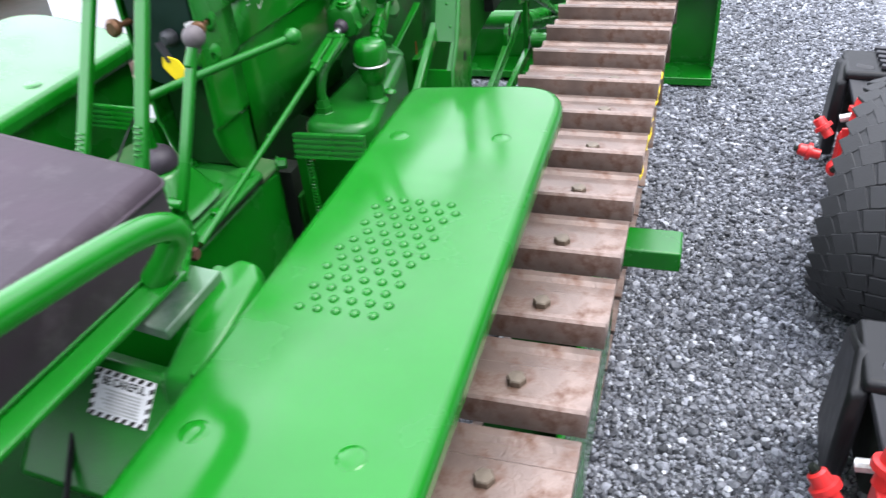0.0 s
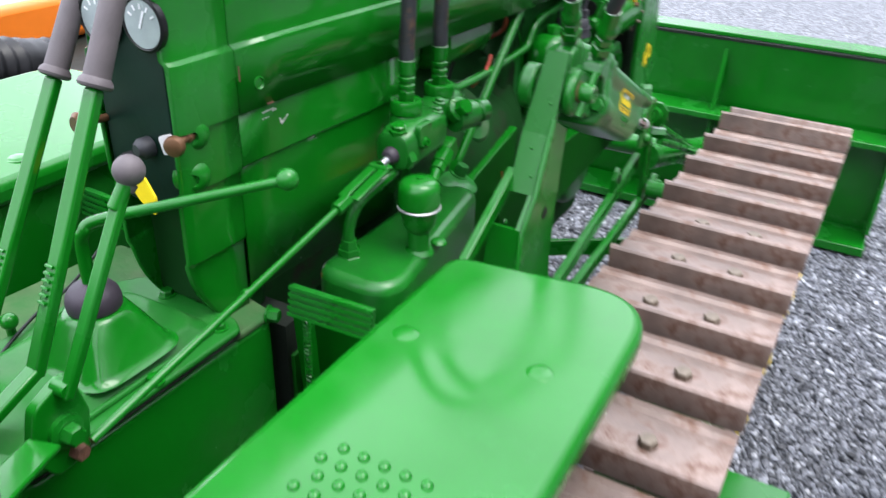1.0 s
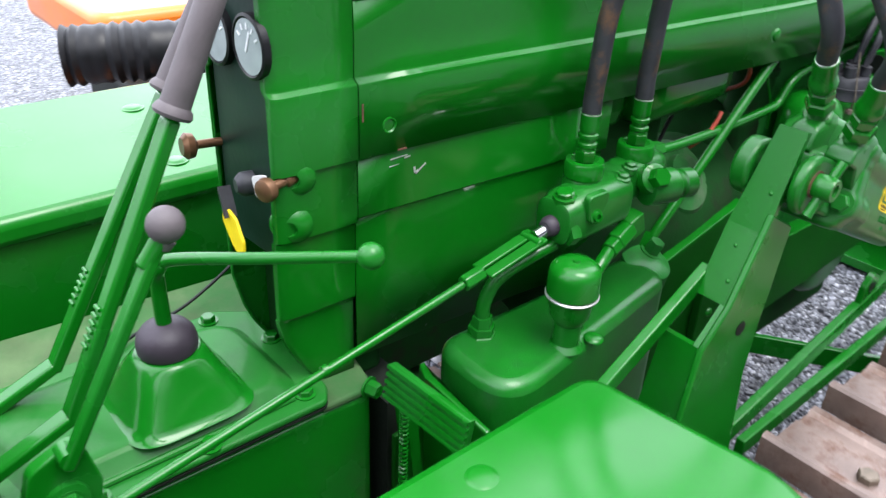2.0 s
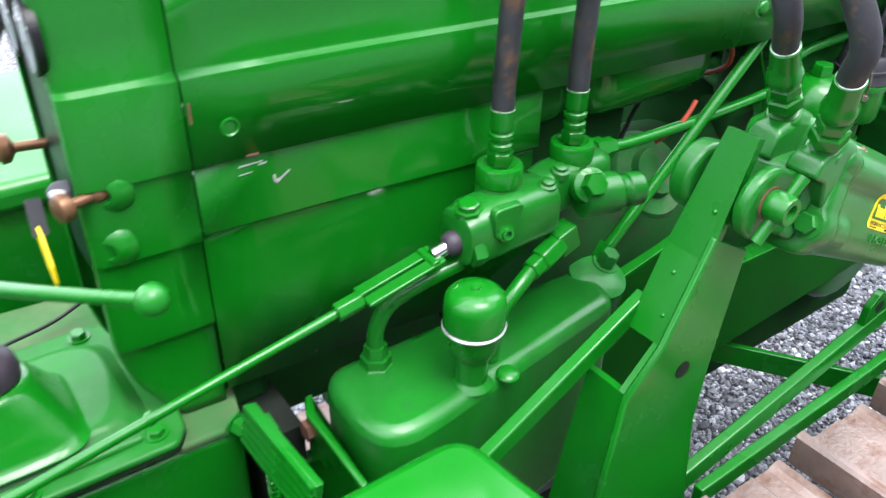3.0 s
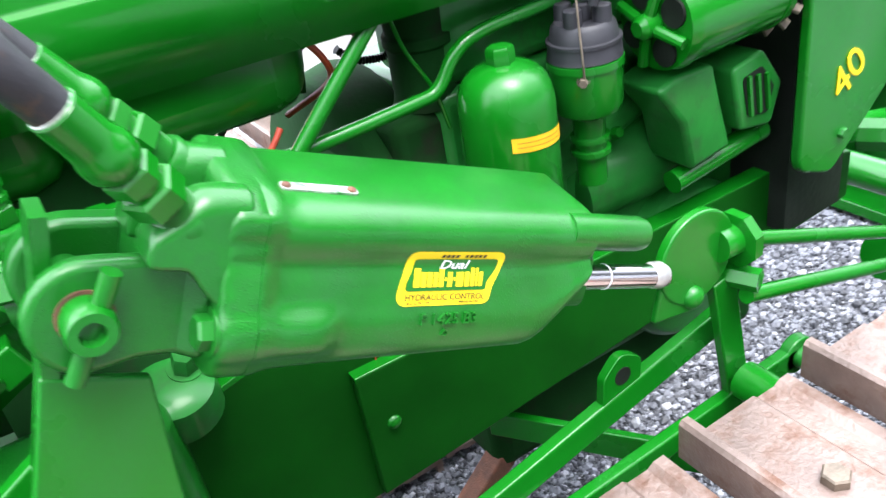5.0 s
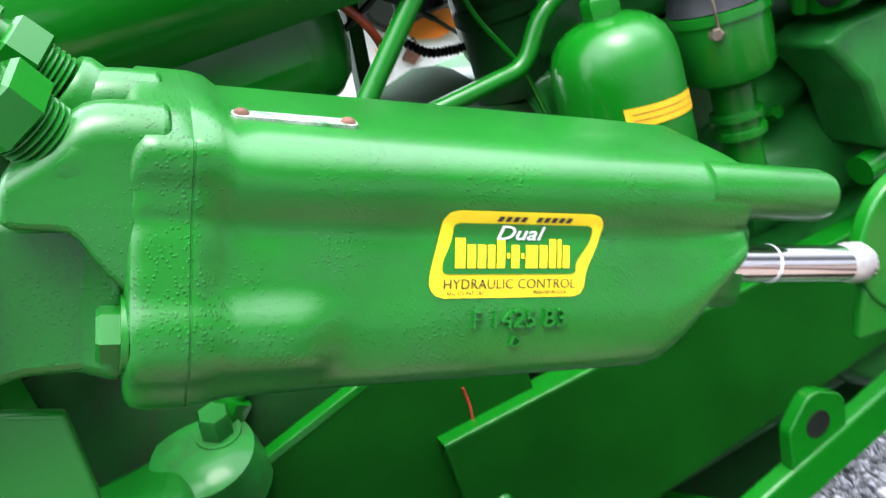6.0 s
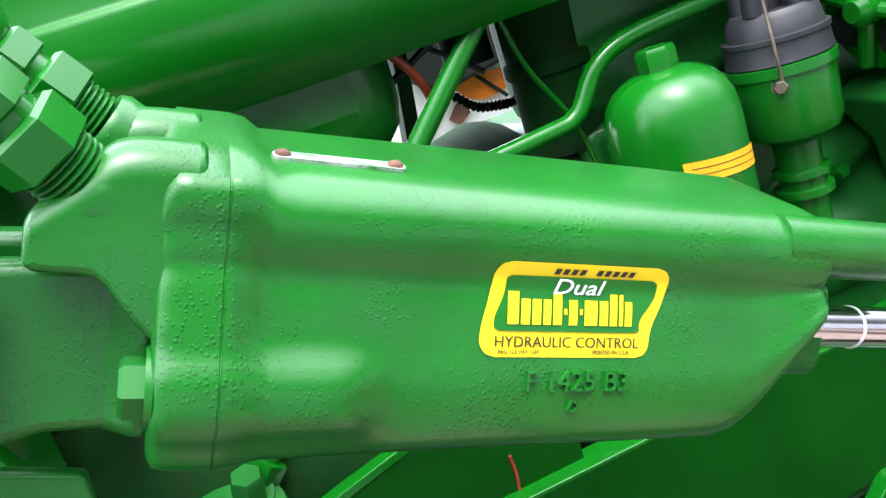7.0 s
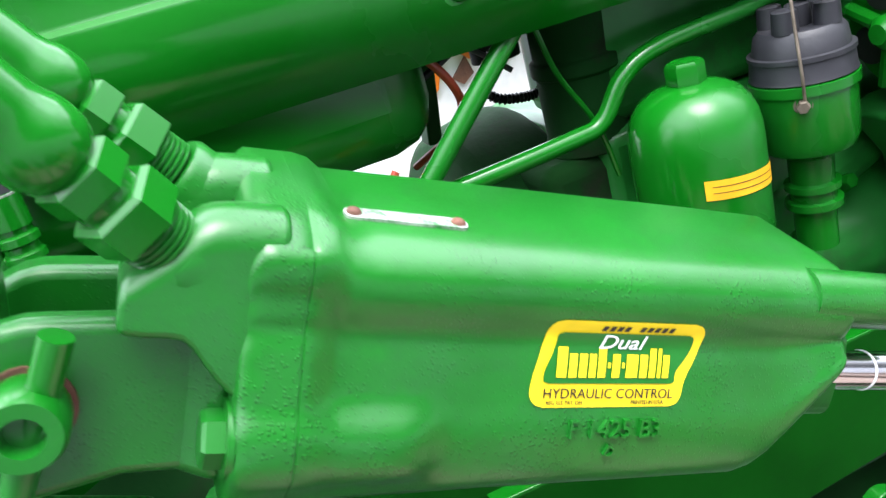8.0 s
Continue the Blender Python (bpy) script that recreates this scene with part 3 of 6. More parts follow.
part("seat_strut", bm, PAINT, tractor, bevel=0.002)

# sloping housing below the seat rail, which bears the notice
NN = Vector((0.09, -0.82, 0.57)).normalized()
NX = Vector((0.987, -0.005, -0.162))
NX = (NX - NN * NX.dot(NN)).normalized()
NOTICE = Matrix((NX, NN.cross(NX), NN)).transposed().to_4x4()
NOTICE.translation = Vector((0.341, 0.735, 0.790))
bm = B()
box(bm, NOTICE @ V(-0.005, -0.035, -0.021), (0.17, 0.13, 0.04), NOTICE.to_3x3().to_4x4())
part("brake_housing", bm, CAST, tractor, "dull green sloping brake housing", bevel=0.008)
bm = B()
def cover_ring(inset, drop):
    shape = rounded([(0.386 + inset, 0.744 + inset), (0.424 - inset, 0.741 + inset), (0.426 - inset, 0.866), (0.414 - inset, 0.886 - inset), (0.396, 0.890 - inset), (0.372 + inset, 0.868 - inset), (0.380 + inset, 0.806)], 0.008, 4)
    return [(p.x, p.y, 0.819 + 0.20 * (p.y - 0.745) - drop) for p in shape]


stacked(bm, [cover_ring(-0.006, 0.06), cover_ring(-0.003, 0.014), cover_ring(0.0, 0.004), cover_ring(0.002, 0.0015), cover_ring(0.005, 0.0)])
ridge = part("brake_cover", bm, PAINT, tractor, angle=55)
for p in ((0.384, 0.752, 0.806), (0.378, 0.872, 0.838), (0.420, 0.752, 0.820)):
    bm = B()
    hexnut(bm, p, (0.1, -0.3, 1), 0.006, 0.006, 0.001)
    part("cover_bolt", bm, PAINT, ridge)
bm = B()
prism(bm, [(0.318, 0.785, 0.843), (0.376, 0.778, 0.840), (0.390, 0.860, 0.852), (0.335, 0.866, 0.852)], (0, 0, -0.012))
part("brake_plate", bm, PALE, tractor, "dusty cover plate, paled by a sky reflection put into its colour", bevel=0.002)

bm = B()
box(bm, (0.20, 0.70, 0.60), (0.46, 0.36, 0.16))
part("drive_housing", bm, GRIMY_SHADE, tractor, bevel=0.02)
bm = B()
tube(bm, [(0.285, 0.765, 0.805), (0.291, 0.72, 0.765), (0.300, 0.68, 0.730), (0.315, 0.63, 0.69)], 0.0032, 10)
part("breather_hose", bm, BLACK, tractor)

# brake pedals
def foot_pedal(at, yaw, side):
    mt = Matrix.Translation(at) @ Matrix.Rotation(radians(yaw), 4, "Z") @ Matrix.Rotation(radians(79), 4, "X")
    turn = mt.to_3x3().to_4x4()
    bm = B()
    box(bm, mt @ V(0, 0, 0), (0.106, 0.036, 0.007), turn)
    pedal = part("brake_pedal", bm, PAINT, tractor, "ribbed green foot pedal", bevel=0.001)
    for k in range(5):
        bm = B()
        box(bm, mt @ V(0, -0.0158 + 0.0079 * k, 0.005), (0.106, 0.0038, 0.005), turn)
        part("pedal_rib", bm, PAINT, pedal)
    x, y, z = at
    bm = B()
    bar(bm, (x - 0.050 * side, y + 0.010, z - 0.008), (x - 0.063 * side, y + 0.038, z - 0.178), 0.02, 0.012, (1, 0, 0))
    part("pedal_arm", bm, PAINT, pedal)
    bm = B()
    pts = [(x - 0.040 * side + 0.0042 * math.cos(k * 0.9), y + 0.004 + 0.0042 * math.sin(k * 0.9), z - 0.018 - 0.0008 * k) for k in range(150)]
    tube(bm, pts, 0.0012, 6, smooth=False)
    part("return_spring", bm, PAINT, pedal, "coiled return spring")


foot_pedal((0.330, 1.250, 0.783), 3, 1)
foot_pedal((-0.050, 1.285, 0.790), -3, -1)

# ---- cowl, dash and hood ----


def side(y):
    """Half of the hood's width at its side, along its length."""
    pts = [(1.172, 0.0515), (1.1735, 0.0565), (1.177, 0.0593), (1.183, 0.0606), (1.19, 0.061), (1.257, 0.063), (1.40, 0.071), (1.572, 0.085), (1.85, 0.105), (2.1, 0.117), (2.4, 0.12)]
    for (a, u), (b, w) in zip(pts, pts[1:]):
        if y <= b + 1e-6:
            return u + (w - u) * (y - a) / (b - a)
    return pts[-1][1]


def shell(name, ys, prof, mat, label="", lean=None, parent=None):
    """A curved sheet: prof gives (inset from the side, height) rows from bottom to top, on both sides, joined over the top."""
    bm = B()
    rows = []
    for y in ys:
        w = side(y)
        far = (ys[-1] - y) / (ys[-1] - ys[0])
        yy = [y + (lean(z) * far if lean else 0) for i, z in prof]
        row = [bm.verts.new((XC + w - i, q, z)) for (i, z), q in zip(prof, yy)] + [bm.verts.new((XC - w + i, q, z)) for (i, z), q in zip(reversed(prof), reversed(yy))]
        rows.append(row)
    for a, b in zip(rows, rows[1:]):
        for k in range(len(a) - 1):
            bm.faces.new((a[k], a[k + 1], b[k + 1], b[k]))
    ob = part(name, bm, mat, parent or tractor, label, angle=28)
    md = ob.modifiers.new("sheet", "SOLIDIFY")
    md.thickness, md.offset = 0.003, -1
    return ob


UPPER = [(0.000, 0.986), (0.000, 1.0515), (0.0008, 1.0535), (0.0055, 1.0565), (0.0065, 1.0585), (0.006, 1.09), (0.007, 1.119)]
TOP = [(0.0055, 1.1225), (0.008, 1.17), (0.016, 1.21), (0.034, 1.245), (0.058, 1.262)]
LOWER = [(0.011, 0.9255), (0.0050, 0.9262), (0.003, 0.9285), (0.003, 0.9856)]
SKIRT = [(0.0085, 0.768), (0.0085, 0.86), (0.0075, 0.915), (0.0075, 0.9248)]
cowl_ys = [1.172, 1.1735, 1.177, 1.183, 1.19, 1.205, 1.225, 1.2515]
hood_ys = [1.2530, 1.32, 1.40, 1.48, 1.572, 1.70, 1.85, 2.00, 2.20, 2.36]
shell("hood_side", hood_ys, UPPER, PAINT, "glossy green pressed-steel hood side with a raised crease")
shell("hood_top", hood_ys, TOP, PAINT)
shell("hood_lower_panel", [1.2530, 1.32, 1.40, 1.48, 1.572], LOWER, PAINT, "green lower side panel with chipped paint")
shell("hood_skirt", [1.2530, 1.30, 1.36, 1.42, 1.50, 1.57], SKIRT, PAINT)
cowl = shell("cowl", cowl_ys, [(0.0135, 0.752), (0.0135, 0.762), (0.0135, 0.772), (0.0135, 0.782), (0.0135, 0.795), (0.0135, 0.812), (0.0130, 0.834), (0.0120, 0.838), (0.0090, 0.841), (0.0085, 0.845), (0.0085, 0.862), (0.0075, 0.9205), (0.0035, 0.9235), (0.003, 0.932), (0.003, 0.9850), (0.0, 0.9868), (0.0, 1.0515), (0.0008, 1.0535), (0.0055, 1.0565), (0.0065, 1.0585), (0.006, 1.09), (0.007, 1.12), (0.008, 1.17), (0.016, 1.21), (0.034, 1.245), (0.058, 1.262)], PAINT, "green pressed-steel cowl behind the hood", lambda z: 0.042 * max(0.0, (0.85 - z) / 0.1) ** 2)
for y, z in ((1.194, 0.981), (1.189, 0.937)):
    bm = B()
    lathe(bm, (XC + 0.050, y, z), (0.80, -0.60, 0), [(0, 0.019), (0.005, 0.0165), (0.0085, 0.0125), (0.0105, 0.0085), (0.0105, 0.0065), (0.007, 0.0055)], 24)
    part("cowl_boss", bm, PAINT, cowl, "raised boss")
bm = B()
lathe(bm, (XC + 0.052, 1.195, 0.982), (0.30, -0.95, 0), [(0, 0.006), (0.012, 0.006), (0.014, 0.004), (0.028, 0.004), (0.031, 0.0095), (0.035, 0.0105), (0.039, 0.0095), (0.041, 0.006)], 20)
part("choke_knob", bm, BRASS, cowl, "tarnished brown pull knob")
# dash board
bm = B()
out = rounded([(XC - 0.046, 0.898), (XC + 0.045, 0.902), (XC + 0.0495, 1.25), (XC - 0.048, 1.25)], [0.03, 0.03, 0.01, 0.01], 5)
prism(bm, [(p.x, 1.176, p.y) for p in out], (0, 0.012, 0))
dash = part("dash_panel", bm, DASHM, tractor, "near-black dash panel with round gauges", bevel=0.002)
for x, z in ((XC + 0.034, 1.090), (XC - 0.024, 1.087), (XC + 0.034, 1.155), (XC - 0.024, 1.155)):
    bm = B()
    lathe(bm, (x, 1.176, z), (0, -1, 0), [(0, 0.026), (0.006, 0.026), (0.007, 0.0235), (0.005, 0.022)], 28)
    gd = part("gauge", bm, BLACK, dash, "round gauge with a grey face")
    bm = B()
    lathe(bm, (x, 1.1705, z), (0, -1, 0), [(0, 0.022), (0.0005, 0.022)], 28)
    part("gauge_face", bm, GAUGE, gd)
    bm = B()
    box(bm, (x, 1.1697, z + 0.004), (0.0025, 0.0006, 0.018), Matrix.Rotation(radians(25), 4, "Y"))
    for a in (-60, -30, 0, 30, 60):
        box(bm, (x + 0.016 * math.sin(radians(a)), 1.1697, z + 0.016 * math.cos(radians(a))), (0.0018, 0.0006, 0.005), Matrix.Rotation(radians(a), 4, "Y"))
    part("gauge_marks", bm, WHITE, gd)
bm = B()
lathe(bm, (XC + 0.012, 1.176, 0.966), (-0.15, -1, 0), [(0, 0.011), (0.010, 0.011), (0.013, 0.009), (0.016, 0.006)], 20)
bar(bm, (XC + 0.008, 1.150, 0.968), (XC + 0.021, 1.148, 0.944), 0.011, 0.003, (0, 1, 0))
key = part("key_switch", bm, GREY, dash, "grey key switch with its key")
bm = B()
out = rounded([(-0.006, 0.006), (0.014, 0.0), (0.025, -0.018), (0.023, -0.040), (0.004, -0.027), (-0.010, -0.010)], 0.005, 4)
prism(bm, [(XC + 0.018 + p.x, 1.146, 0.947 + p.y) for p in out], (0, 0.0025, 0))
part("key_tag", bm, YELLOW, key, "yellow plastic key tag")
bm = B()
out = rounded([(-0.007, 0.009), (0.006, 0.011), (0.008, -0.010), (-0.004, -0.010)], 0.003, 3)
prism(bm, [(XC + 0.052 + p.x * 0.7, 1.162 + p.x * 0.7, 0.981 + p.y) for p in out], (0.0004, -0.0006, 0))
part("paper_tag", bm, WHITE, key, "small white paper tag")
bm = B()
lathe(bm, (XC - 0.045, 1.176, 0.985), (-0.1, -1, 0.05), [(0, 0.004), (0.022, 0.004), (0.026, 0.011), (0.032, 0.012), (0.036, 0.008)], 18)
part("pull_knob", bm, BRASS, dash, "brown pull knob")
# small badge bump and chipped paint on the hood
bm = B()
lathe(bm, (XC + side(1.283) - 0.001, 1.283, 1.012), (1, 0, 0), [(0, 0.0078), (0.0022, 0.0074), (0.0026, 0.0062), (0.0012, 0.0050), (0.0014, 0.0030)], 20)
part("hood_stud", bm, PAINT, tractor)
bm = B()
for y, z, w, h, a in ((1.321, 0.9620, 0.013, 0.0016, 34), (1.3135, 0.9615, 0.0022, 0.0062, 8), (1.316, 0.9590, 0.004, 0.0030, 30), (1.297, 0.9782, 0.022, 0.0010, 2), (1.305, 0.9765, 0.007, 0.0014, 4), (1.291, 0.971, 0.011, 0.0006, 3)):
    box(bm, (XC + side(y) - 0.0028, y, z), (0.0006, w, h), Matrix.Rotation(radians(a), 4, "X"))
part("paint_chip", bm, ALU, tractor, "chipped paint showing bare metal")
for y, z, w, h in ((1.297, 0.9868, 0.010, 0.0016), (1.2560, 1.028, 0.0018, 0.016)):
    bm = B()
    box(bm, (XC + side(y) + 0.0002, y, z), (0.0006, w, h))
    part("rust_spot", bm, RUST, tractor, "rusty bare spot in the paint")
bm = B()
lathe(bm, (XC + side(1.851) - 0.002, 1.851, 1.022), (1, 0, 0), [(0, 0.012), (0.0015, 0.0115), (0.002, 0.009)], 20)
dome(bm, (XC + side(1.851), 1.851, 1.022), (1, 0, 0), 0.0085, 0.004)
part("hood_bolt", bm, PAINT, tractor)
# bulkhead closing the cowl below, fuel tank under the hood
bm = B()
box(bm, (XC, 1.27, 0.80), (0.07, 0.06, 0.16))
part("steering_column_base", bm, GRIMY_SHADE, tractor, bevel=0.01)
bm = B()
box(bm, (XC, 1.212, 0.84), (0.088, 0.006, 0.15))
part("toe_plate", bm, GRIMY_SHADE, tractor)
bm = B()
box(bm, (XC, 1.50, 1.01), (0.122, 0.30, 0.175))
box(bm, (XC, 1.735, 1.015), (0.164, 0.20, 0.175))
part("fuel_tank", bm, PAINT, tractor, "rounded green fuel tank under the hood", bevel=0.035)
# ---- hydraulic oil tank and its breather ----
bm = B()
out = rounded([(0.246, 1.322), (0.366, 1.318), (0.318, 1.632), (0.250, 1.638)], [0.035, 0.05, 0.03, 0.02], 7)
prism(bm, [(p.x, p.y, 0.777) for p in out], (0, 0, -0.22))
tank = part("oil_tank", bm, CAST, tractor, "rounded green hydraulic oil tank", bevel=0.013, angle=50)
bm = B()
lathe(bm, (0.3335, 1.43, 0.774), (0, 0, 1), [(0, 0.019), (0.003, 0.0165), (0.006, 0.0140), (0.030, 0.0140), (0.033, 0.0165), (0.040, 0.0205), (0.052, 0.0222), (0.062, 0.0228)], 30)
cap = part("breather_bowl", bm, PAINT, tank)
bm = B()
lathe(bm, (0.3335, 1.43, 0.836), (0, 0, 1), [(0, 0.0262), (0.0008, 0.0274), (0.0020, 0.0276), (0.0030, 0.0266)], 30)
part("clamp_ring", bm, ALU, cap, "pale worn clamp ring")
bm = B()
lathe(bm, (0.3335, 1.43, 0.8395), (0, 0, 1), [(0, 0.0255), (0.001, 0.0265), (0.022, 0.0265), (0.029, 0.0245), (0.0335, 0.019), (0.035, 0.010), (0.0352, 0.004), (0.037, 0.0035)], 30)
part("breather_cap", bm, PAINT, cap, "round green breather cap")
bm = B()
lathe(bm, (0.268, 1.372, 0.775), (0, 0, 1), [(0, 0.018), (0.003, 0.0145), (0.012, 0.0145)], 6)
lathe(bm, (0.268, 1.372, 0.787), (0, 0, 1), [(0, 0.0115), (0.012, 0.0105)], 6)
tube(bm, [(0.268, 1.372, 0.79), (0.268, 1.373, 0.815), (0.272, 1.385, 0.840), (0.279, 1.412, 0.855), (0.285, 1.45, 0.866)], 0.0075, 14)
part("oil_pipe", bm, PAINT, tank)
bm = B()
dome(bm, (0.345, 1.462, 0.7755), (0.1, 0, 1), 0.011, 0.004)
part("tank_plug", bm, PAINT, tank)
bm = B()
prism(bm, [(0.240, 1.312, 0.748), (0.262, 1.300, 0.748), (0.352, 1.306, 0.735), (0.352, 1.306, 0.60), (0.240, 1.312, 0.60)], (0, 0.008, 0))
part("tank_flange", bm, PAINT, tank, bevel=0.003)
bm = B()
lathe(bm, (0.262, 1.305, 0.728), (0, -1, 0), [(0, 0.010), (0.006, 0.010)], 6)
part("flange_bolt", bm, RUST, tank)

# ---- control valve ----
def bulge(bm, rows, square=3.4):
    """A body along y: rows of y, middle x, middle z, half width and half height, with a softly square outline."""
    rings = []
    for y, cx, cz, w, h in rows:
        ring = []
        for k in range(28):
            c, q = math.cos(2 * math.pi * k / 28), math.sin(2 * math.pi * k / 28)
            e = 2.0 / square
            ring.append((cx + w * math.copysign(abs(c) ** e, c), y, cz + h * math.copysign(abs(q) ** e, q)))
        rings.append(ring)
    return stacked(bm, rings)


bm = B()
bulge(bm, [(1.4440, 0.284, 0.893, 0.019, 0.019), (1.4460, 0.284, 0.893, 0.0225, 0.0225), (1.4560, 0.284, 0.894, 0.0235, 0.0240), (1.4600, 0.284, 0.894, 0.0255, 0.0265), (1.500, 0.2835, 0.896, 0.0260, 0.0270), (1.538, 0.283, 0.897, 0.0260, 0.0265), (1.544, 0.283, 0.897, 0.0240, 0.0245), (1.546, 0.282, 0.897, 0.0195, 0.020)])
bulge(bm, [(1.540, 0.274, 0.901, 0.018, 0.021), (1.560, 0.273, 0.903, 0.0205, 0.0235), (1.612, 0.271, 0.905, 0.0205, 0.0225), (1.626, 0.270, 0.906, 0.0165, 0.018), (1.629, 0.270, 0.906, 0.012, 0.013)])
lathe(bm, (0.271, 1.501, 0.895), (0, 0, 1), [(0, 0.022), (0.026, 0.021), (0.034, 0.0165)], 24)
lathe(bm, (0.269, 1.589, 0.895), (0, 0, 1), [(0, 0.021), (0.026, 0.020), (0.034, 0.0165)], 24)
valve = part("control_valve", bm, CAST, tractor, "green painted cast hydraulic valve block", angle=45)
bm = B()
lathe(bm, (0.287, 1.457, 0.911), (0.1, -0.15, 1), [(0, 0.0125), (0.010, 0.0125), (0.0105, 0.0095), (0.015, 0.0095), (0.016, 0.008)], 8)
part("cap_plug", bm, PAINT, valve)
bm = B()
prism(bm, [(0.305, p.x, p.y) for p in rounded([(1.463, 0.926), (1.498, 0.926), (1.487, 0.899), (1.476, 0.890), (1.467, 0.899)], 0.007, 4)], (0.0085, 0, -0.001))
part("valve_lug", bm, CAST, valve, bevel=0.0015)
bm = B()
lathe(bm, (0.285, 1.4455, 0.889), (0, -1, -0.02), [(0, 0.0115), (0.006, 0.0110), (0.010, 0.0095), (0.012, 0.0070)], 20)
part("rod_seal", bm, BOOT, valve, "black rubber seal")
for x, y, z in ((0.295, 1.536, 0.923), (0.285, 1.560, 0.926)):
    bm = B()
    lathe(bm, (x, y, z - 0.006), (0.2, 0, 1), [(0, 0.0095), (0.006, 0.0085), (0.007, 0.0060), (0.010, 0.0058), (0.011, 0.004)], 12)
    part("valve_bolt", bm, CAST, valve)
bm = B()
lathe(bm, (0.300, 1.4495, 0.884), (0.15, 1, 0.02), [(0, 0.0125), (0.009, 0.0130), (0.012, 0.0115)], 6)
part("valve_flange", bm, CAST, valve)
bm = B()
lathe(bm, (0.30, 1.575, 0.900), (0.25, 0.95, -0.02), [(0, 0.0185), (0.012, 0.0195), (0.036, 0.0195), (0.042, 0.015), (0.046, 0.0145), (0.048, 0.0165), (0.062, 0.0160), (0.065, 0.013)], 20)
part("relief_plug", bm, CAST, valve)
bm = B()
lathe(bm, (0.298, 1.583, 0.908), (0.80, -0.30, 0.50), [(0, 0.0175), (0.012, 0.0165), (0.014, 0.0135)], 18)
hexnut(bm, V(0.298, 1.583, 0.908) + V(0.80, -0.30, 0.50).normalized() * 0.013, (0.80, -0.30, 0.50), 0.0115, 0.014)
part("hex_plug", bm, PAINT, valve)
bm = B()
lathe(bm, (0.3125, 1.476, 0.9015), (1, -0.1, 0.2), [(0, 0.0080), (0.0025, 0.0078), (0.003, 0.0055), (0.0065, 0.0052), (0.0065, 0.0030), (0.003, 0.0028)], 16)
part("valve_screw", bm, PAINT, valve)
bm = B()
box(bm, (0.303, 1.556, 0.864), (0.020, 0.023, 0.026), Matrix.Rotation(radians(20), 4, "X"))
rod(bm, (0.305, 1.548, 0.862), (0.310, 1.521, 0.854), 0.0128, 6)
rod(bm, (0.310, 1.523, 0.854), (0.313, 1.508, 0.850), 0.0108, 6)
tube(bm, [(0.312, 1.512, 0.851), (0.318, 1.490, 0.842), (0.321, 1.470, 0.826), (0.322, 1.462, 0.80), (0.322, 1.460, 0.772)], 0.0075, 14)
part("elbow_fitting", bm, PAINT, valve, bevel=0.002)
bm = B()
lathe(bm, (0.250, 1.615, 0.912), (0.0, 1, -0.08), [(0, 0.010), (0.022, 0.010), (0.0225, 0.0125), (0.036, 0.0125), (0.0365, 0.0105), (0.050, 0.0105)], 6)
part("line_fitting", bm, PAINT, valve)


def hose_end(bm, at, axis, r=0.0125):
    """The crimped steel end of a hose, from the hose down towards the port."""
    lathe(bm, at, axis, [(0, r * 0.90), (0.0, r), (0.018, r), (0.0186, r * 0.87), (0.0210, r * 0.87), (0.0224, r * 1.06), (0.0262, r * 1.06), (0.0276, r * 0.86), (0.0305, r * 0.86), (0.0320, r * 1.04), (0.0355, r * 1.04), (0.0370, r * 0.88), (0.0400, r * 0.96)], 24)
    lathe(bm, Vector(at) + Vector(axis) * 0.0395, axis, [(0, r * 1.02), (0.001, r * 1.12), (0.011, r * 1.12), (0.0125, r)], 6)
    return bm


# upright port collars and hose ends on the valve
for x, y, z in ((0.271, 1.501, 0.994), (0.269, 1.589, 0.992)):
    bm = B()
    hose_end(bm, (x, y, z), (0, 0, -1), 0.0101)
    lathe(bm, (x, y, z - 0.071), (0, 0, 1), [(0, 0.0185), (0.003, 0.0208), (0.017, 0.0212), (0.0195, 0.0198), (0.0205, 0.0150), (0.0190, 0.0125)], 28)
    part("hose_fitting", bm, PAINT, valve, "green painted hose fitting")

# ---- bracket that carries the cylinder ----
WEB = [(1.607, 1.004), (1.575, 0.905), (1.543, 0.832), (1.510, 0.795), (1.495, 0.680), (1.472, 0.500)]


def web(leg, f, x):
    """A place on the bent web: how far along one of its legs, and x."""
    (y0, z0), (y1, z1) = WEB[leg], WEB[leg + 1]
    return Vector((x, y0 + (y1 - y0) * f, z0 + (z1 - z0) * f))


def web_normal(leg):
    d = (web(leg, 1, 0) - web(leg, 0, 0)).normalized()
    return Vector((0, -d.z, d.y))


bracket = None
for leg, xs in enumerate(((0.414, 0.443, 0.443, 0.402), (0.402, 0.443, 0.441, 0.402), (0.431, 0.441, 0.441, 0.430), (0.394, 0.441, 0.441, 0.388), (0.388, 0.441, 0.441, 0.382))):
    bm = B()
    prism(bm, [web(leg, 0, xs[0]), web(leg, 0, xs[1]), web(leg, 1, xs[2]), web(leg, 1, xs[3])], web_normal(leg) * 0.008)
    if bracket:
        part("web_plate", bm, PAINT, bracket)
    else:
        bracket = part("cylinder_bracket", bm, PAINT, tractor, "bent green steel plate bracket")
bm = B()
side_outline = [(1.580, 0.926), (1.627, 0.900), (1.614, 0.787), (1.610, 0.720), (1.630, 0.595), (1.635, 0.500), (1.468, 0.500), (1.491, 0.680), (1.506, 0.796), (1.540, 0.834)]
prism(bm, [(0.4440, y, z) for y, z in side_outline], (-0.007, 0, 0))
part("bracket_side", bm, PAINT, bracket, bevel=0.002)
bm = B()
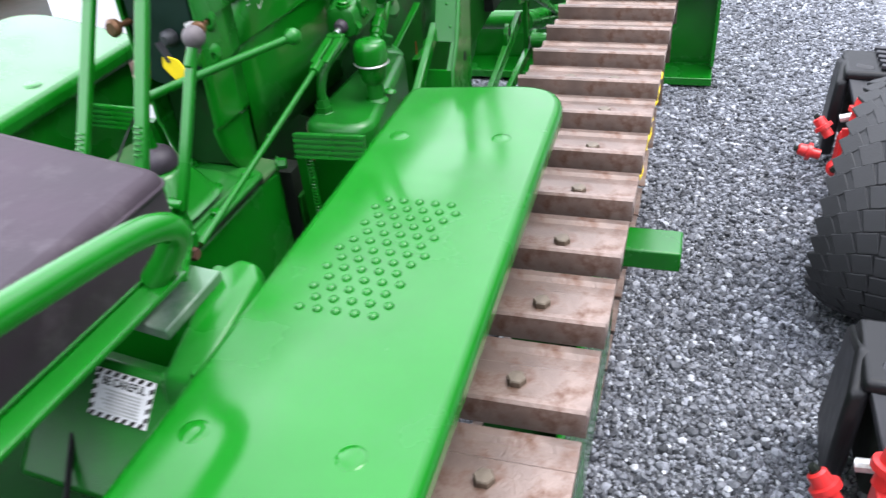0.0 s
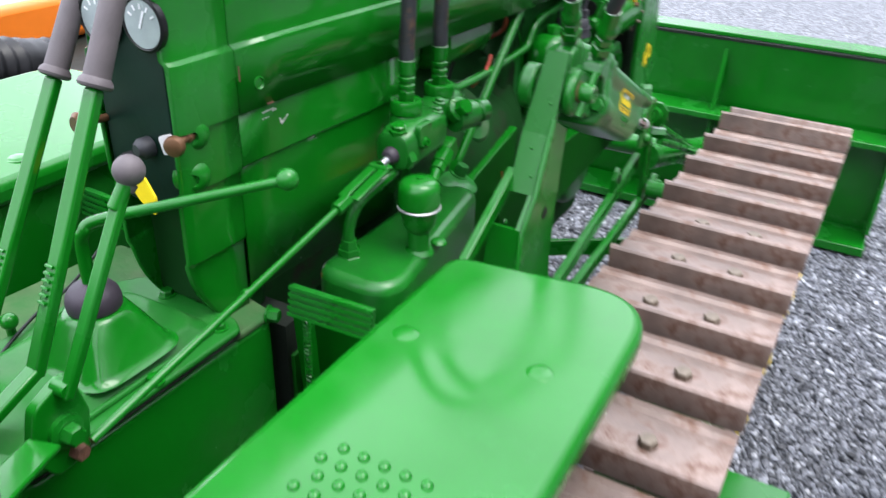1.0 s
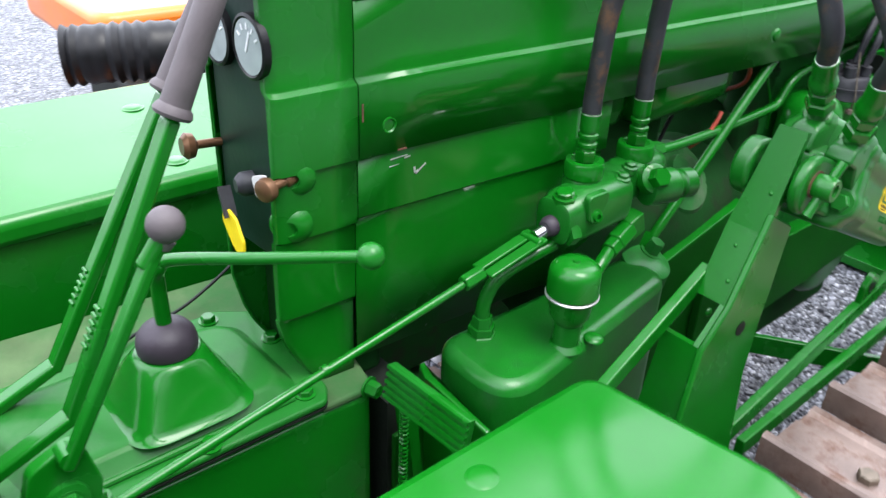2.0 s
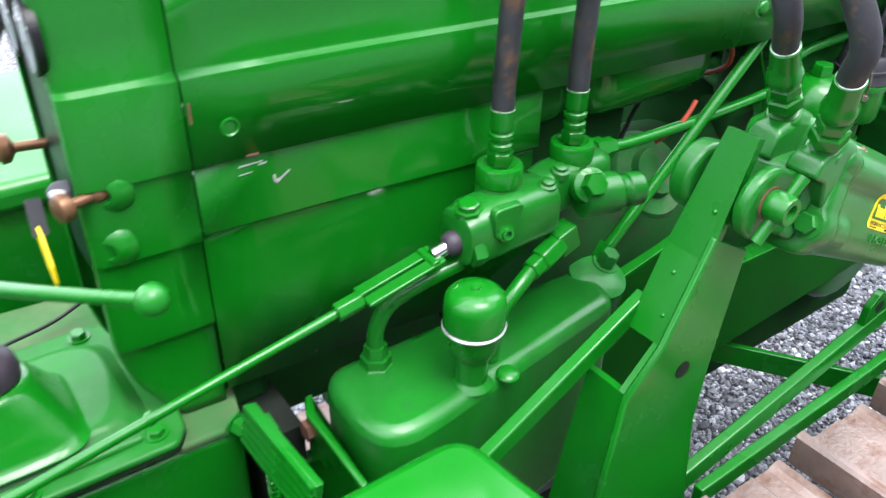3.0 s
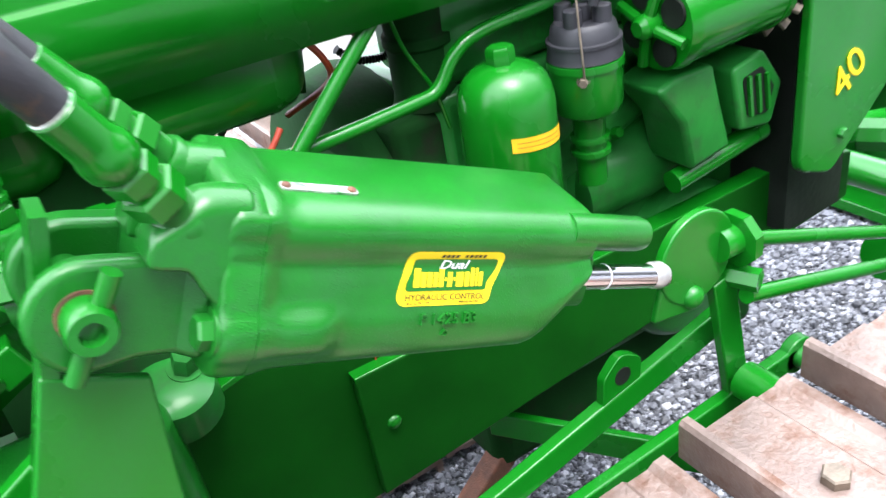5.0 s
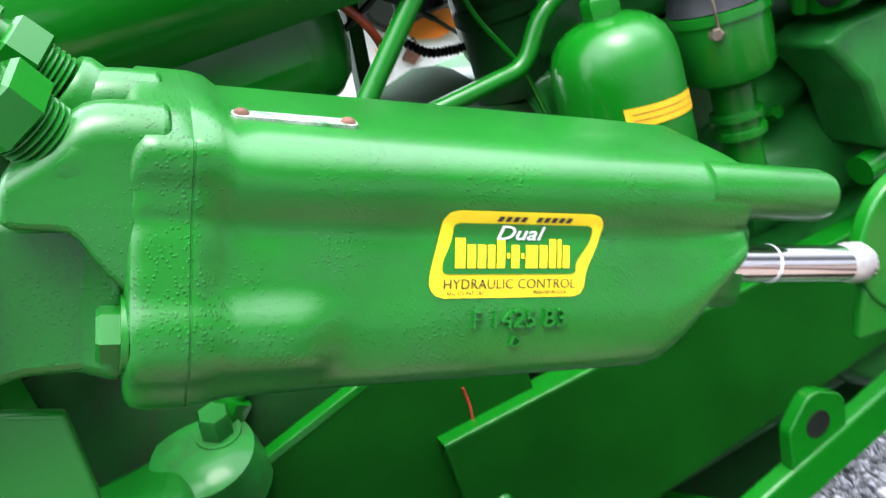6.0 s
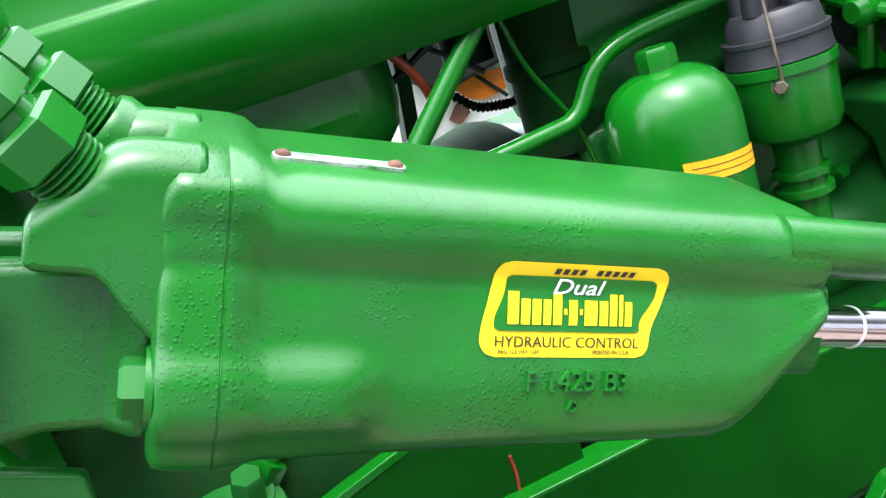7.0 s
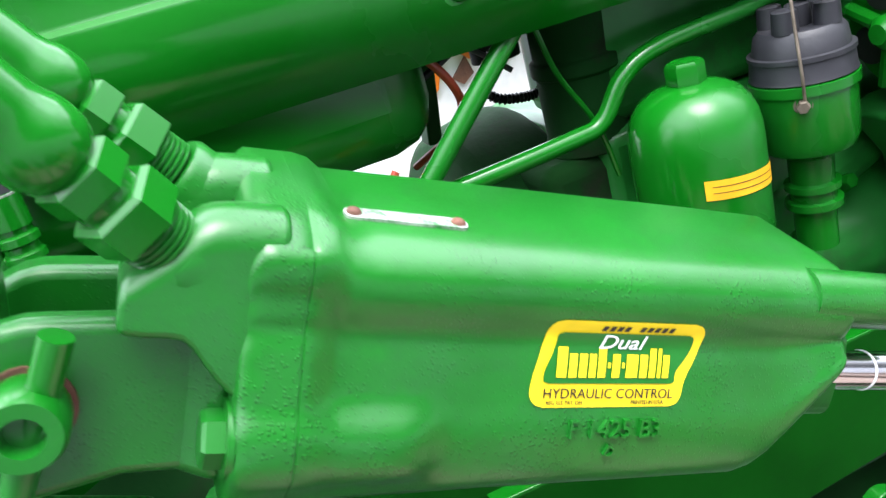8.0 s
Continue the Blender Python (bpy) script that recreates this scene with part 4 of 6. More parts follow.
bar(bm, (0.398, 1.33, 0.717), (0.398, 1.565, 0.850), 0.012, 0.019, (1, 0, 0))
part("bracket_strap", bm, PAINT, bracket, bevel=0.002)
bm = B()
lathe(bm, (0.4442, 1.573, 0.797), (1, 0, 0), [(0, 0.0085), (0.0006, 0.0085)], 16)
part("bracket_hole", bm, DARK, bracket)
# beads of weld along the bend
rng = random.Random(12)
for leg, f in ((1, 0.1), (1, 0.45), (1, 0.55), (1, 0.8), (2, 0.5), (3, 0.05), (3, 0.3), (3, 0.36), (3, 0.62), (3, 0.9)):
    bm = B()
    dome(bm, web(leg, f, 0.4405), Vector((0.6, 0, 0)) - web_normal(leg), rng.uniform(0.0022, 0.0042), 0.0018)
    part("weld_bead", bm, PAINT, bracket)
for leg, f, x in ((0, 0.62, 0.432), (1, 0.25, 0.420), (1, 0.7, 0.428)):
    bm = B()
    dome(bm, web(leg, f, x), -web_normal(leg), 0.0022, 0.0016)
    part("bracket_rivet", bm, PAINT, bracket)
bm = B()
lathe(bm, (0.4605, 1.611, 0.957), (1, 0, 0), [(0, 0.0135), (0.0015, 0.0135)], 24)
part("pin_washer", bm, RUST, bracket, "rusty washer behind the pin")
bm = B()
lathe(bm, (0.4605, 1.611, 0.957), (1, 0, 0), [(-0.08, 0.009), (0.001, 0.009), (0.0015, 0.0118), (0.004, 0.0124), (0.017, 0.0122), (0.0200, 0.0108), (0.0200, 0.0062), (0.0140, 0.0055)], 28)
rod(bm, (0.467, 1.595, 0.930), (0.473, 1.629, 0.979), 0.0050)
part("hinge_pin", bm, PAINT, bracket, "green pin with a cross bar")

# ---- hydraulic cylinder ----
CO = Vector((0.445, 1.70, 0.941))
CA = Vector((0, 0.9026, -0.4305))
CV = Vector((0, 0.4305, 0.9026))


def C(s, u, v):
    """Along the cylinder, out to its side, and up across it."""
    return CO + CA * s + Vector((u, 0, 0)) + CV * v


def eased(pts, n):
    """The open outline with n steps to each span, rounded through its points."""
    fine = []
    for i in range(len(pts) - 1):
        a, b, c, d = (Vector(pts[max(0, min(len(pts) - 1, i + k))]) for k in (-1, 0, 1, 2))
        for j in range(n):
            f = j / n
            q = 0.5 * (2 * b + (c - a) * f + (2 * a - 5 * b + 4 * c - d) * f * f + (3 * b - a - 3 * c + d) * f ** 3)
            fine.append((q.x, q.y))
    return fine + [tuple(pts[-1])]


def section(top=0.0415, valley=0.0262, bulge=0.0322, bottom=-0.0590, ridge=0.030):
    """The outline of the casting: an upper valve bore over a larger lower bore."""
    right = [(0.002, top - 0.0008), (0.014, top - 0.0034), (0.0225, top - 0.0072), (ridge - 0.0014, top - 0.0135), (ridge, top - 0.0205), (ridge - 0.0012, top - 0.027), (valley + 0.0005, top - 0.033), (valley, top - 0.038), (valley + 0.0014, top - 0.044), (valley + 0.0026, top - 0.051), (valley + 0.0040, top - 0.060), (bulge, top - 0.073), (bulge - 0.0016, bottom + 0.010), (bulge - 0.009, bottom + 0.002), (bulge - 0.022, bottom)]
    right = eased(right, 4)
    # the flat top climbs towards its far edge
    left = [(-0.032 - u, v) for u, v in reversed(right[12:])] + [(-0.052, top - 0.003), (-0.0475, top + 0.0050), (-0.0430, top + 0.0066)]
    return right + left


def loft(bm, sections):
    """Skins the outlines set along the cylinder."""
    rings = [[bm.verts.new(C(at, u, v)) for u, v in sec] for at, sec in sections]
    n = len(rings[0])
    for a, b in zip(rings, rings[1:]):
        for k in range(n):
            bm.faces.new((a[k], a[(k + 1) % n], b[(k + 1) % n], b[k]))
    bm.faces.new(rings[0][::-1])
    bm.faces.new(rings[-1])
    return bm


def grow(sec, k, dv=0.0):
    return [(-0.023 + (u + 0.023) * k, v * (k if v < 0 else k + (1 - k) * v / 0.043) + dv) for u, v in sec]


def squash(sec, k, low, high):
    """The outline drawn together to the heights low and high."""
    lo, hi = min(v for u, v in sec), max(v for u, v in sec)
    return [(-0.023 + (u + 0.023) * k, low + (high - low) * (v - lo) / (hi - lo)) for u, v in sec]


def swollen(s, sec):
    """The bolt boss swelling out of the lower bore, undercut below and fading along it."""
    fade = max(0.0, min(1.0, (0.045 - s) / 0.020))
    fade = fade * fade * (3 - 2 * fade)
    out = []
    for u, v in sec:
        d = v + 0.0320
        lump = math.exp(-((d / (0.0130 if d > 0 else 0.0118)) ** (4 if d > 0 else 6)))
        out.append((u + (0.0066 * fade * lump if u > 0 else 0.0), v))
    return out


def lifted(sec, low, k=1.0):
    """The outline with its lower bore drawn up to the height low, and shrunk by k about its middle."""
    lo = min(v for u, v in sec)
    raised = [(u, v if v > 0.010 else 0.010 + (v - 0.010) * (0.010 - low) / (0.010 - lo)) for u, v in sec]
    return [(-0.015 + (u + 0.015) * k, 0.018 + (v - 0.018) * k) for u, v in raised]


bm = B()
main = section()
tip = grow(main, 0.937)
head = section(top=0.0462, bulge=0.0335, ridge=0.0325, valley=0.0308, bottom=-0.0590)
rows = [(-0.0310, squash(head, 0.90, -0.0530, 0.0435)), (-0.0304, squash(head, 0.945, -0.0560, 0.0470)), (-0.0288, squash(head, 0.978, -0.0580, 0.0500)), (-0.0260, squash(head, 0.994, -0.0587, 0.0528)), (-0.0220, grow(head, 1.0)), (-0.0122, grow(head, 1.0)), (-0.0120, grow(head, 0.992)), (-0.0115, grow(head, 0.992)), (-0.0113, grow(head, 1.0)), (-0.0075, grow(head, 0.996)), (-0.002, grow(section(top=0.0450), 0.990)), (0.003, grow(main, 0.976)), (0.012, grow(main, 0.971))]
rows += [(0.012 + 0.004 * k, grow(main, 0.971 - 0.0013 * k)) for k in range(1, 11)] + [(0.06, grow(main, 0.955)), (0.12, grow(main, 0.945)), (0.16, tip)]
rows += [(x, lifted(tip, low, k)) for x, low, k in ((0.178, -0.0550, 1.0), (0.186, -0.0525, 0.998), (0.193, -0.0470, 0.996), (0.200, -0.0385, 0.994), (0.207, -0.0290, 0.992), (0.214, -0.0190, 0.990), (0.2195, -0.0110, 0.987), (0.2220, -0.0075, 0.975), (0.2234, -0.0060, 0.945), (0.2238, -0.0050, 0.90))]
loft(bm, [(x, swollen(x, sec)) for x, sec in rows])
cylinder = part("hydraulic_cylinder", bm, CAST, tractor, "green painted cast hydraulic cylinder with a lettered yellow decal", angle=60)
# upper bore end, stop rod and piston rod
bm = B()
lathe(bm, C(0.20, 0.0140, 0.0243), CA, [(0, 0.0128), (0.068, 0.0124), (0.074, 0.011), (0.076, 0.008)], 28)
part("valve_bore_end", bm, CAST, cylinder)
bm = B()
lathe(bm, C(0.20, 0.012, -0.0092), CA, [(0, 0.0090), (0.115, 0.0090)], 28)
part("piston_rod", bm, CHROME, cylinder, "bright chrome piston rod")
bm = B()
lathe(bm, C(0.2505, 0.012, -0.0092), CA, [(0, 0.0093), (0.0010, 0.0093)], 28)
part("rod_mark", bm, WHITE, cylinder)
bm = B()
hexnut(bm, C(-0.0298, 0.0255, -0.030), -CA, 0.0095, 0.0072, 0.0022)
part("head_bolt", bm, PAINT, cylinder)
bm = B()
loft(bm, [(x, [(p.x, p.y) for p in rounded([(-0.040 + d, 0.012 - d), (-0.040 + d, -0.030 + d), (0.0205 - d, -0.030 + d), (0.0205 - d, 0.012 - d)], 0.010, 5)]) for x, d in ((0.205, 0.0), (0.2285, 0.0), (0.2298, 0.0012))])
part("end_cap", bm, CAST, cylinder, "flat cast end cap round the rod", angle=50)
bm = B()
hexnut(bm, C(0.2295, 0.006, -0.0235), CA, 0.0048, 0.007, 0.001)
part("end_bolt", bm, PAINT, cylinder)
# fork round the bracket
for u0, u1 in ((0.0025, 0.0155), (-0.060, -0.040)):
    bm = B()
    ring = [(-0.0840 + 0.0298 * math.cos(a), -0.0265 + 0.0298 * math.sin(a)) for a in [math.pi / 2 + math.pi * k / 14 for k in range(15)]]
    out = ring + [(-0.060, -0.0485), (-0.027, -0.0465), (-0.027, 0.006), (-0.065, 0.0045)]
    prism(bm, [C(s, u0, v) for s, v in out], (u1 - u0, 0, 0))
    part("cylinder_fork", bm, CAST, cylinder, bevel=0.0045, angle=50)
bm = B()
loft(bm, [(-0.062, [(0.006, 0.006), (0.006, -0.046), (-0.05, -0.046), (-0.05, 0.006)]), (-0.030, [(0.022, 0.02), (0.022, -0.05), (-0.06, -0.05), (-0.06, 0.02)])])
part("rear_lug", bm, CAST, cylinder, bevel=0.005)
# port bosses with hose ends leaning back
for u, end in ((-0.026, Vector((0.430, 1.632, 1.066))), (0.0175, Vector((0.484, 1.632, 1.058)))):
    foot = C(-0.0525, u, 0.0295 if u > 0 else 0.0440)
    port = (end - foot).normalized()
    k = (end - foot).length / 0.080
    bm = B()
    lathe(bm, foot - port * 0.016, port, [(0, 0.0150), (0.012, 0.0150), (0.0145, 0.0135)], 24)
    part("port_boss", bm, CAST, cylinder)
    bm = B()
    hi = 0.0 if u > 0 else 0.0085
    u1, u0 = (0.0297, 0.0015) if u > 0 else (-0.0125, -0.0412)
    rows = []
    for s, top, low in ((-0.018, 0.0435, -0.0220), (-0.031, 0.0435, -0.0150), (-0.036, 0.0432, -0.0100), (-0.040, 0.0426, -0.0050), (-0.0435, 0.0414, 0.0000), (-0.047, 0.0388, 0.0030), (-0.052, 0.0338, 0.0036), (-0.058, 0.0278, 0.0036), (-0.0625, 0.0225, 0.0040), (-0.0655, 0.0190, 0.0050)):
        r = min(0.0125, 0.45 * (top - low))
        corner = [(u1 - r + r * math.cos(a), top + hi - r + r * math.sin(a)) for a in [k * math.pi / 14 for k in range(8)]]
        rows.append((s, [(u1, low)] + corner + [(u0 + u1 - p, q) for p, q in reversed(corner)] + [(u0, low)]))
    loft(bm, rows)
    part("port_block", bm, CAST, cylinder, bevel=0.0025, angle=60)
    prof = []
    for j in range(6):
        h = -0.001 + 0.0021 * j
        prof += [(h, 0.0100), (h + 0.0008, 0.0116), (h + 0.0014, 0.0116)]
    bm = B()
    lathe(bm, foot, port, [(a * k, r) for a, r in prof], 24)
    f = part("hose_fitting", bm, CAST, cylinder, "green painted threaded hose fitting")
    for a, prof, seg in ((0.0095, [(0, 0.0130), (0.001, 0.0145), (0.0125, 0.0145), (0.014, 0.0125)], 6), (0.0235, [(0, 0.0100), (0.004, 0.0100)], 20), (0.0270, [(0, 0.0115), (0.001, 0.0128), (0.0095, 0.0128), (0.011, 0.0110)], 6),
                         (0.0380, [(0, 0.0100), (0.002, 0.0118), (0.006, 0.0134), (0.011, 0.0136), (0.015, 0.0129), (0.018, 0.0118), (0.022, 0.0113), (0.042, 0.0112), (0.0425, 0.0106)], 24)):
        bm = B()
        lathe(bm, foot + port * a * k, port, [(h * k, r) for h, r in prof], seg)
        part("fitting_nut" if seg == 6 else "fitting_sleeve", bm, PAINT, f)
# riveted name plate
bm = B()
pl, pr = C(0.0062, 0.0035, 0.0404), C(0.0440, 0.0050, 0.0402)
along = (pr - pl).normalized()
PN = (CV + Vector((0.24, 0, 0)))
PN = (PN - along * PN.dot(along)).normalized()
cross = PN.cross(along)
mid, half = (pl + pr) / 2, (pr - pl).length / 2 + 0.0035
out = rounded([(-half, -0.0036), (half, -0.0036), (half, 0.0036), (-half, 0.0036)], 0.0034, 4)
prism(bm, [mid + along * p.x + cross * p.y - PN * 0.0004 for p in out], PN * 0.0014)
part("name_plate", bm, PLATE, cylinder, "aluminium name plate smeared with green paint")
for p in (pl, pr):
    bm = B()
    dome(bm, p + PN * 0.0009, PN, 0.0028, 0.0019)
    part("plate_rivet", bm, RUST, cylinder, "brown rivet")

# decal and raised casting marks, laid on the curved flank
def flank(s, v):
    """A point on the flank of the casting."""
    k = 0.955 - 0.010 * (s - 0.06) / 0.06
    sec = grow(main[:57], k)
    for (u0, w0), (u1, w1) in zip(sec, sec[1:]):
        if w0 >= v >= w1:
            f = (w0 - v) / (w0 - w1) if w0 != w1 else 0
            return u0 + (u1 - u0) * f
    return sec[36][0]


def draped(outline_st, lift, nu=22, nv=14):
    """A thin sheet over the flank: the outline gives for each row 0..1 its left and right end."""
    bm = B()
    rows = []
    for j in range(nv + 1):
        fj = j / nv
        s0, s1, v = outline_st(fj)
        rows.append([bm.verts.new(C(s0 + (s1 - s0) * i / nu, flank(s0 + (s1 - s0) * i / nu, v) + lift, v)) for i in range(nu + 1)])
    for a, b in zip(rows, rows[1:]):
        for i in range(nu):
            bm.faces.new((a[i], a[i + 1], b[i + 1], b[i]))
    return bm


DS0, DS1, DV0, DV1 = 0.0745, 0.1435, 0.0140, -0.0190


def decal_rows(inset, lean=0.0035, corner=0.006):
    def rows(f):
        h = abs(DV1 - DV0) - 2 * inset
        v = DV0 - inset - h * f
        r = max(0.001, corner - inset)
        d = min(f, 1 - f) * h
        cut = r - math.sqrt(max(0, r * r - (r - d) ** 2)) if d < r else 0
        wave = 0.0018 * math.sin(f * math.pi * 2)
        shift = lean * (0.5 - f)
        return DS0 + inset + cut + shift + wave * 0.5, DS1 - inset - cut + shift * 1.6 + wave, v
    return rows


decal = part("maker_decal", draped(decal_rows(0.0), 0.00035, 22, 40), YELLOW, cylinder, "yellow and green decal with black lettering")


def green_rows(f):
    s0, s1, v = decal_rows(0.0038)(f)
    v = 0.0090 - 0.0190 * f
    return s0 + 0.001, s1 - 0.001, v - 0.0007 * math.sin(f * math.pi)


part("decal_field", draped(green_rows, 0.0009, 22, 28), PAINT, decal)


def flat_bar(s0, s1, v0, v1, lift, slant=0.0):
    return draped(lambda f: (s0 + slant * (1 - f), s1 + slant * (1 - f), v0 + (v1 - v0) * f), lift, 4, 9)


# trade names as plain bars
x = 0.0822
for w, tall in ((0.0042, 1), (0.0034, 0), (0.0034, 0), (0.003, 0), (0.0034, 1), (0.0012, -1), (0.0034, 0), (0.0012, -1), (0.0052, 0), (0.0034, 0), (0.003, 1), (0.0016, 1), (0.003, 0)):
    hi = 0.0034 if tall == 1 else (0.0010 if tall == 0 else -0.0020)
    part("decal_bar", flat_bar(x, x + w, hi, -0.0076 if tall >= 0 else -0.0040, 0.0014), YELLOW, decal)
    x += 1.05 * w + 0.0007
x = 0.0985
for w in (0.0022, 0.0022, 0.0022, 0.0022, -1, 0.0022, 0.0022, 0.0022, 0.0022, 0.0022):
    if w > 0:
        part("decal_bar", flat_bar(x, x + w, 0.0120, 0.0099, 0.0008, 0.0008), INK, decal)
    x += 0.0033 if w > 0 else 0.0035


def flank_pose(s, v, turn=0.0):
    """Lettering on the flank: x along the cylinder, y up across it, z out of the surface."""
    slope = (flank(s, v + 0.002) - flank(s, v - 0.002)) / 0.004
    n = (Vector((1, 0, 0)) - CV * slope).normalized()
    up = n.cross(CA).normalized()
    up = up if up.dot(CV) > 0 else -up
    z = CA.cross(up)
    m = Matrix((CA, up, z)).transposed().to_4x4()
    return Matrix.Translation(C(s, flank(s, v), v)) @ m


m = flank_pose(0.1075, -0.0136)
bm = text_mesh("HYDRAULIC CONTROL", 0.0054, m @ Matrix.Translation((-0.001, -0.0004, 0.0011)), 0.0001, 1.0)
part("decal_lettering", bm, INK, decal, "black words HYDRAULIC CONTROL")
m = flank_pose(0.1095, 0.0052)
lean = Matrix(((1, 0.35, 0, 0), (0, 1, 0, 0), (0, 0, 1, 0), (0, 0, 0, 1)))
bm = text_mesh("Dual", 0.0078, m @ Matrix.Translation((0, 0.0002, 0.0016)) @ lean, 0.0001, 1.35)
part("decal_lettering", bm, WHITE, decal, "white slanting word Dual")
for at, words in ((0.0875, "REG. U.S. PAT. OFF."), (0.1240, "PRINTED IN U.S.A.")):
    bm = text_mesh(words, 0.0021, flank_pose(at, -0.0173) @ Matrix.Translation((0, 0, 0.0010)), 0.0001, 0.9)
    part("decal_lettering", bm, INK, decal, "tiny black words")
m = flank_pose(0.112, -0.0275)
bm = text_mesh("F 1425 B3", 0.0102, m @ Matrix.Translation((-0.001, 0, 0.0006)), 0.0011, 1.0)
part("casting_mark", bm, CAST, cylinder, "raised casting number")
m = flank_pose(0.110, -0.0365)
bm = text_mesh("D", 0.0062, m @ Matrix.Rotation(radians(-20), 4, "Z") @ Matrix.Translation((0, 0, 0.0007)), 0.0008, 1.0)
part("casting_mark", bm, CAST, cylinder)

# ---- hoses from the valve over to the cylinder ----
for pts in ([(0.271, 1.501, 0.993), (0.272, 1.501, 1.03), (0.280, 1.505, 1.12), (0.315, 1.53, 1.215), (0.385, 1.565, 1.235), (0.445, 1.595, 1.175), (0.492, 1.614, 1.098), (0.484, 1.632, 1.058)],
            [(0.269, 1.589, 0.991), (0.269, 1.589, 1.03), (0.276, 1.588, 1.12), (0.305, 1.588, 1.20), (0.355, 1.588, 1.225), (0.400, 1.600, 1.18), (0.434, 1.612, 1.104), (0.430, 1.632, 1.066)]):
    bm = B()
    tube(bm, pts, 0.0098, 16, steps=10)
    part("hydraulic_hose", bm, RUBBER, tractor, "black rubber hydraulic hose with brown scuffs")
    for e, d in ((Vector(pts[0]), V(0, 0, 1)), (Vector(pts[-1]), (Vector(pts[-2]) - Vector(pts[-1])).normalized())):
        bm = B()
        lathe(bm, e - d * 0.0006, d, [(0, 0.0102), (0.0010, 0.0104), (0.0013, 0.0099)], 20)
        part("hose_ferrule", bm, PLATE, tractor)

# ---- clevis, lift linkage and frame rails ----
bm = B()
lathe(bm, (0.449, 2.018, 0.795), (1, 0, 0), [(0, 0.040), (0.009, 0.040)], 36)
prism(bm, [(0.4505, 1.985, 0.80), (0.4505, 1.972, 0.755), (0.4505, 2.02, 0.745), (0.4505, 2.045, 0.775)], (0.006, 0, 0))
clevis = part("rod_clevis", bm, PAINT, tractor, "green clevis plate at the end of the rod", bevel=0.002)
bm = B()
dome(bm, (0.458, 2.012, 0.762), (1, 0, 0), 0.010, 0.008, 18)
part("clevis_pin", bm, PAINT, clevis)
bm = B()
lathe(bm, C(0.298, 0.012, -0.0085), CA, [(0, 0.0082), (0.004, 0.010), (0.012, 0.0105), (0.018, 0.008)], 20)
part("rod_end", bm, ALU, clevis, "pale rod end")
bm = B()
lathe(bm, (0.455, 2.04, 0.795), (0, 1, -0.1), [(0, 0.014), (0.03, 0.014)], 18)
lathe(bm, (0.45, 2.058, 0.758), (1, 0.4, 0), [(0, 0.010), (0.028, 0.010)], 6)
nut = part("castle_nut", bm, PAINT, clevis)
for k in range(8):
    a = k * math.pi / 4
    bm = B()
    bar(bm, (0.455, 2.062, 0.792), (0.455 + 0.022 * math.cos(a), 2.064, 0.792 + 0.022 * math.sin(a)), 0.010, 0.018, (0, 1, 0))
    part("nut_claw", bm, PAINT, clevis)
bm = B()
bar(bm, (0.430, 2.078, 0.694), (0.430, 1.60, 0.598), 0.012, 0.027, (1, 0, 0))
part("lift_arm", bm, PAINT, tractor, bevel=0.002)
bm = B()
bar(bm, (0.450, 2.165, 0.616), (0.450, 1.64, 0.598), 0.012, 0.024, (1, 0, 0))
lathe(bm, (0.444, 2.160, 0.616), (1, 0, 0), [(0, 0.020), (0.012, 0.020)], 20)
lathe(bm, (0.455, 2.160, 0.616), (1, 0, 0), [(0, 0.011), (0.010, 0.010)], 16)
part("lift_arm", bm, PAINT, tractor, bevel=0.002)
bm = B()
bar(bm, (0.452, 2.050, 0.760), (0.448, 2.082, 0.605), 0.010, 0.026, (1, 0, 0))
part("lift_strap", bm, PAINT, tractor, bevel=0.002)
bm = B()
out = rounded([(1.936, 0.704), (1.955, 0.722), (1.978, 0.708), (1.975, 0.668), (1.932, 0.660)], 0.012, 5)
prism(bm, [(0.426, p.x, p.y) for p in out], (0.009, 0, 0))
ear = part("arm_ear", bm, PAINT, tractor, bevel=0.001)
bm = B()
lathe(bm, (0.4347, 1.956, 0.699), (1, 0, 0), [(0, 0.0085), (0.001, 0.0085)], 18)
part("ear_hole", bm, DARK, ear)
bm = B()
bar(bm, (0.22, 1.945, 0.50), (0.475, 2.12, 0.50), 0.035, 0.010, (0, 0, 1))
part("cross_strap", bm, PAINT, tractor, bevel=0.002)
bm = B()
rod(bm, (0.46, 2.075, 0.64), (0.50, 2.075, 0.64), 0.018)
part("strap_pin", bm, PAINT, tractor)
# rail face in the shade-darkened green, its top flange in plain enamel
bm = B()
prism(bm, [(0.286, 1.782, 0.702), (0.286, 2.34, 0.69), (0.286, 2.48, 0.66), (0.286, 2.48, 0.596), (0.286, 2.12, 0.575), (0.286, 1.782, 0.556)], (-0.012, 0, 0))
rail = part("side_rail", bm, FRAME_SHADED, tractor, "green steel side rail with shade put into its colour", bevel=0.002)
bm = B()
prism(bm, [(0.2855, 1.782, 0.7025), (0.262, 1.782, 0.7025), (0.262, 2.34, 0.6905), (0.2855, 2.34, 0.6905)], (0, 0, -0.007))
part("rail_flange", bm, PAINT, rail, bevel=0.001)
bm = B()
dome(bm, (0.286, 1.808, 0.636), (1, 0, 0), 0.0075, 0.005)
part("rail_bolt", bm, PAINT, rail)
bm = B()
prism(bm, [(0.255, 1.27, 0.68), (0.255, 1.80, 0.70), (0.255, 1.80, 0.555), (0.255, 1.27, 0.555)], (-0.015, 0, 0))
part("side_rail", bm, FRAME_SHADED, tractor, bevel=0.002)

bm = B()
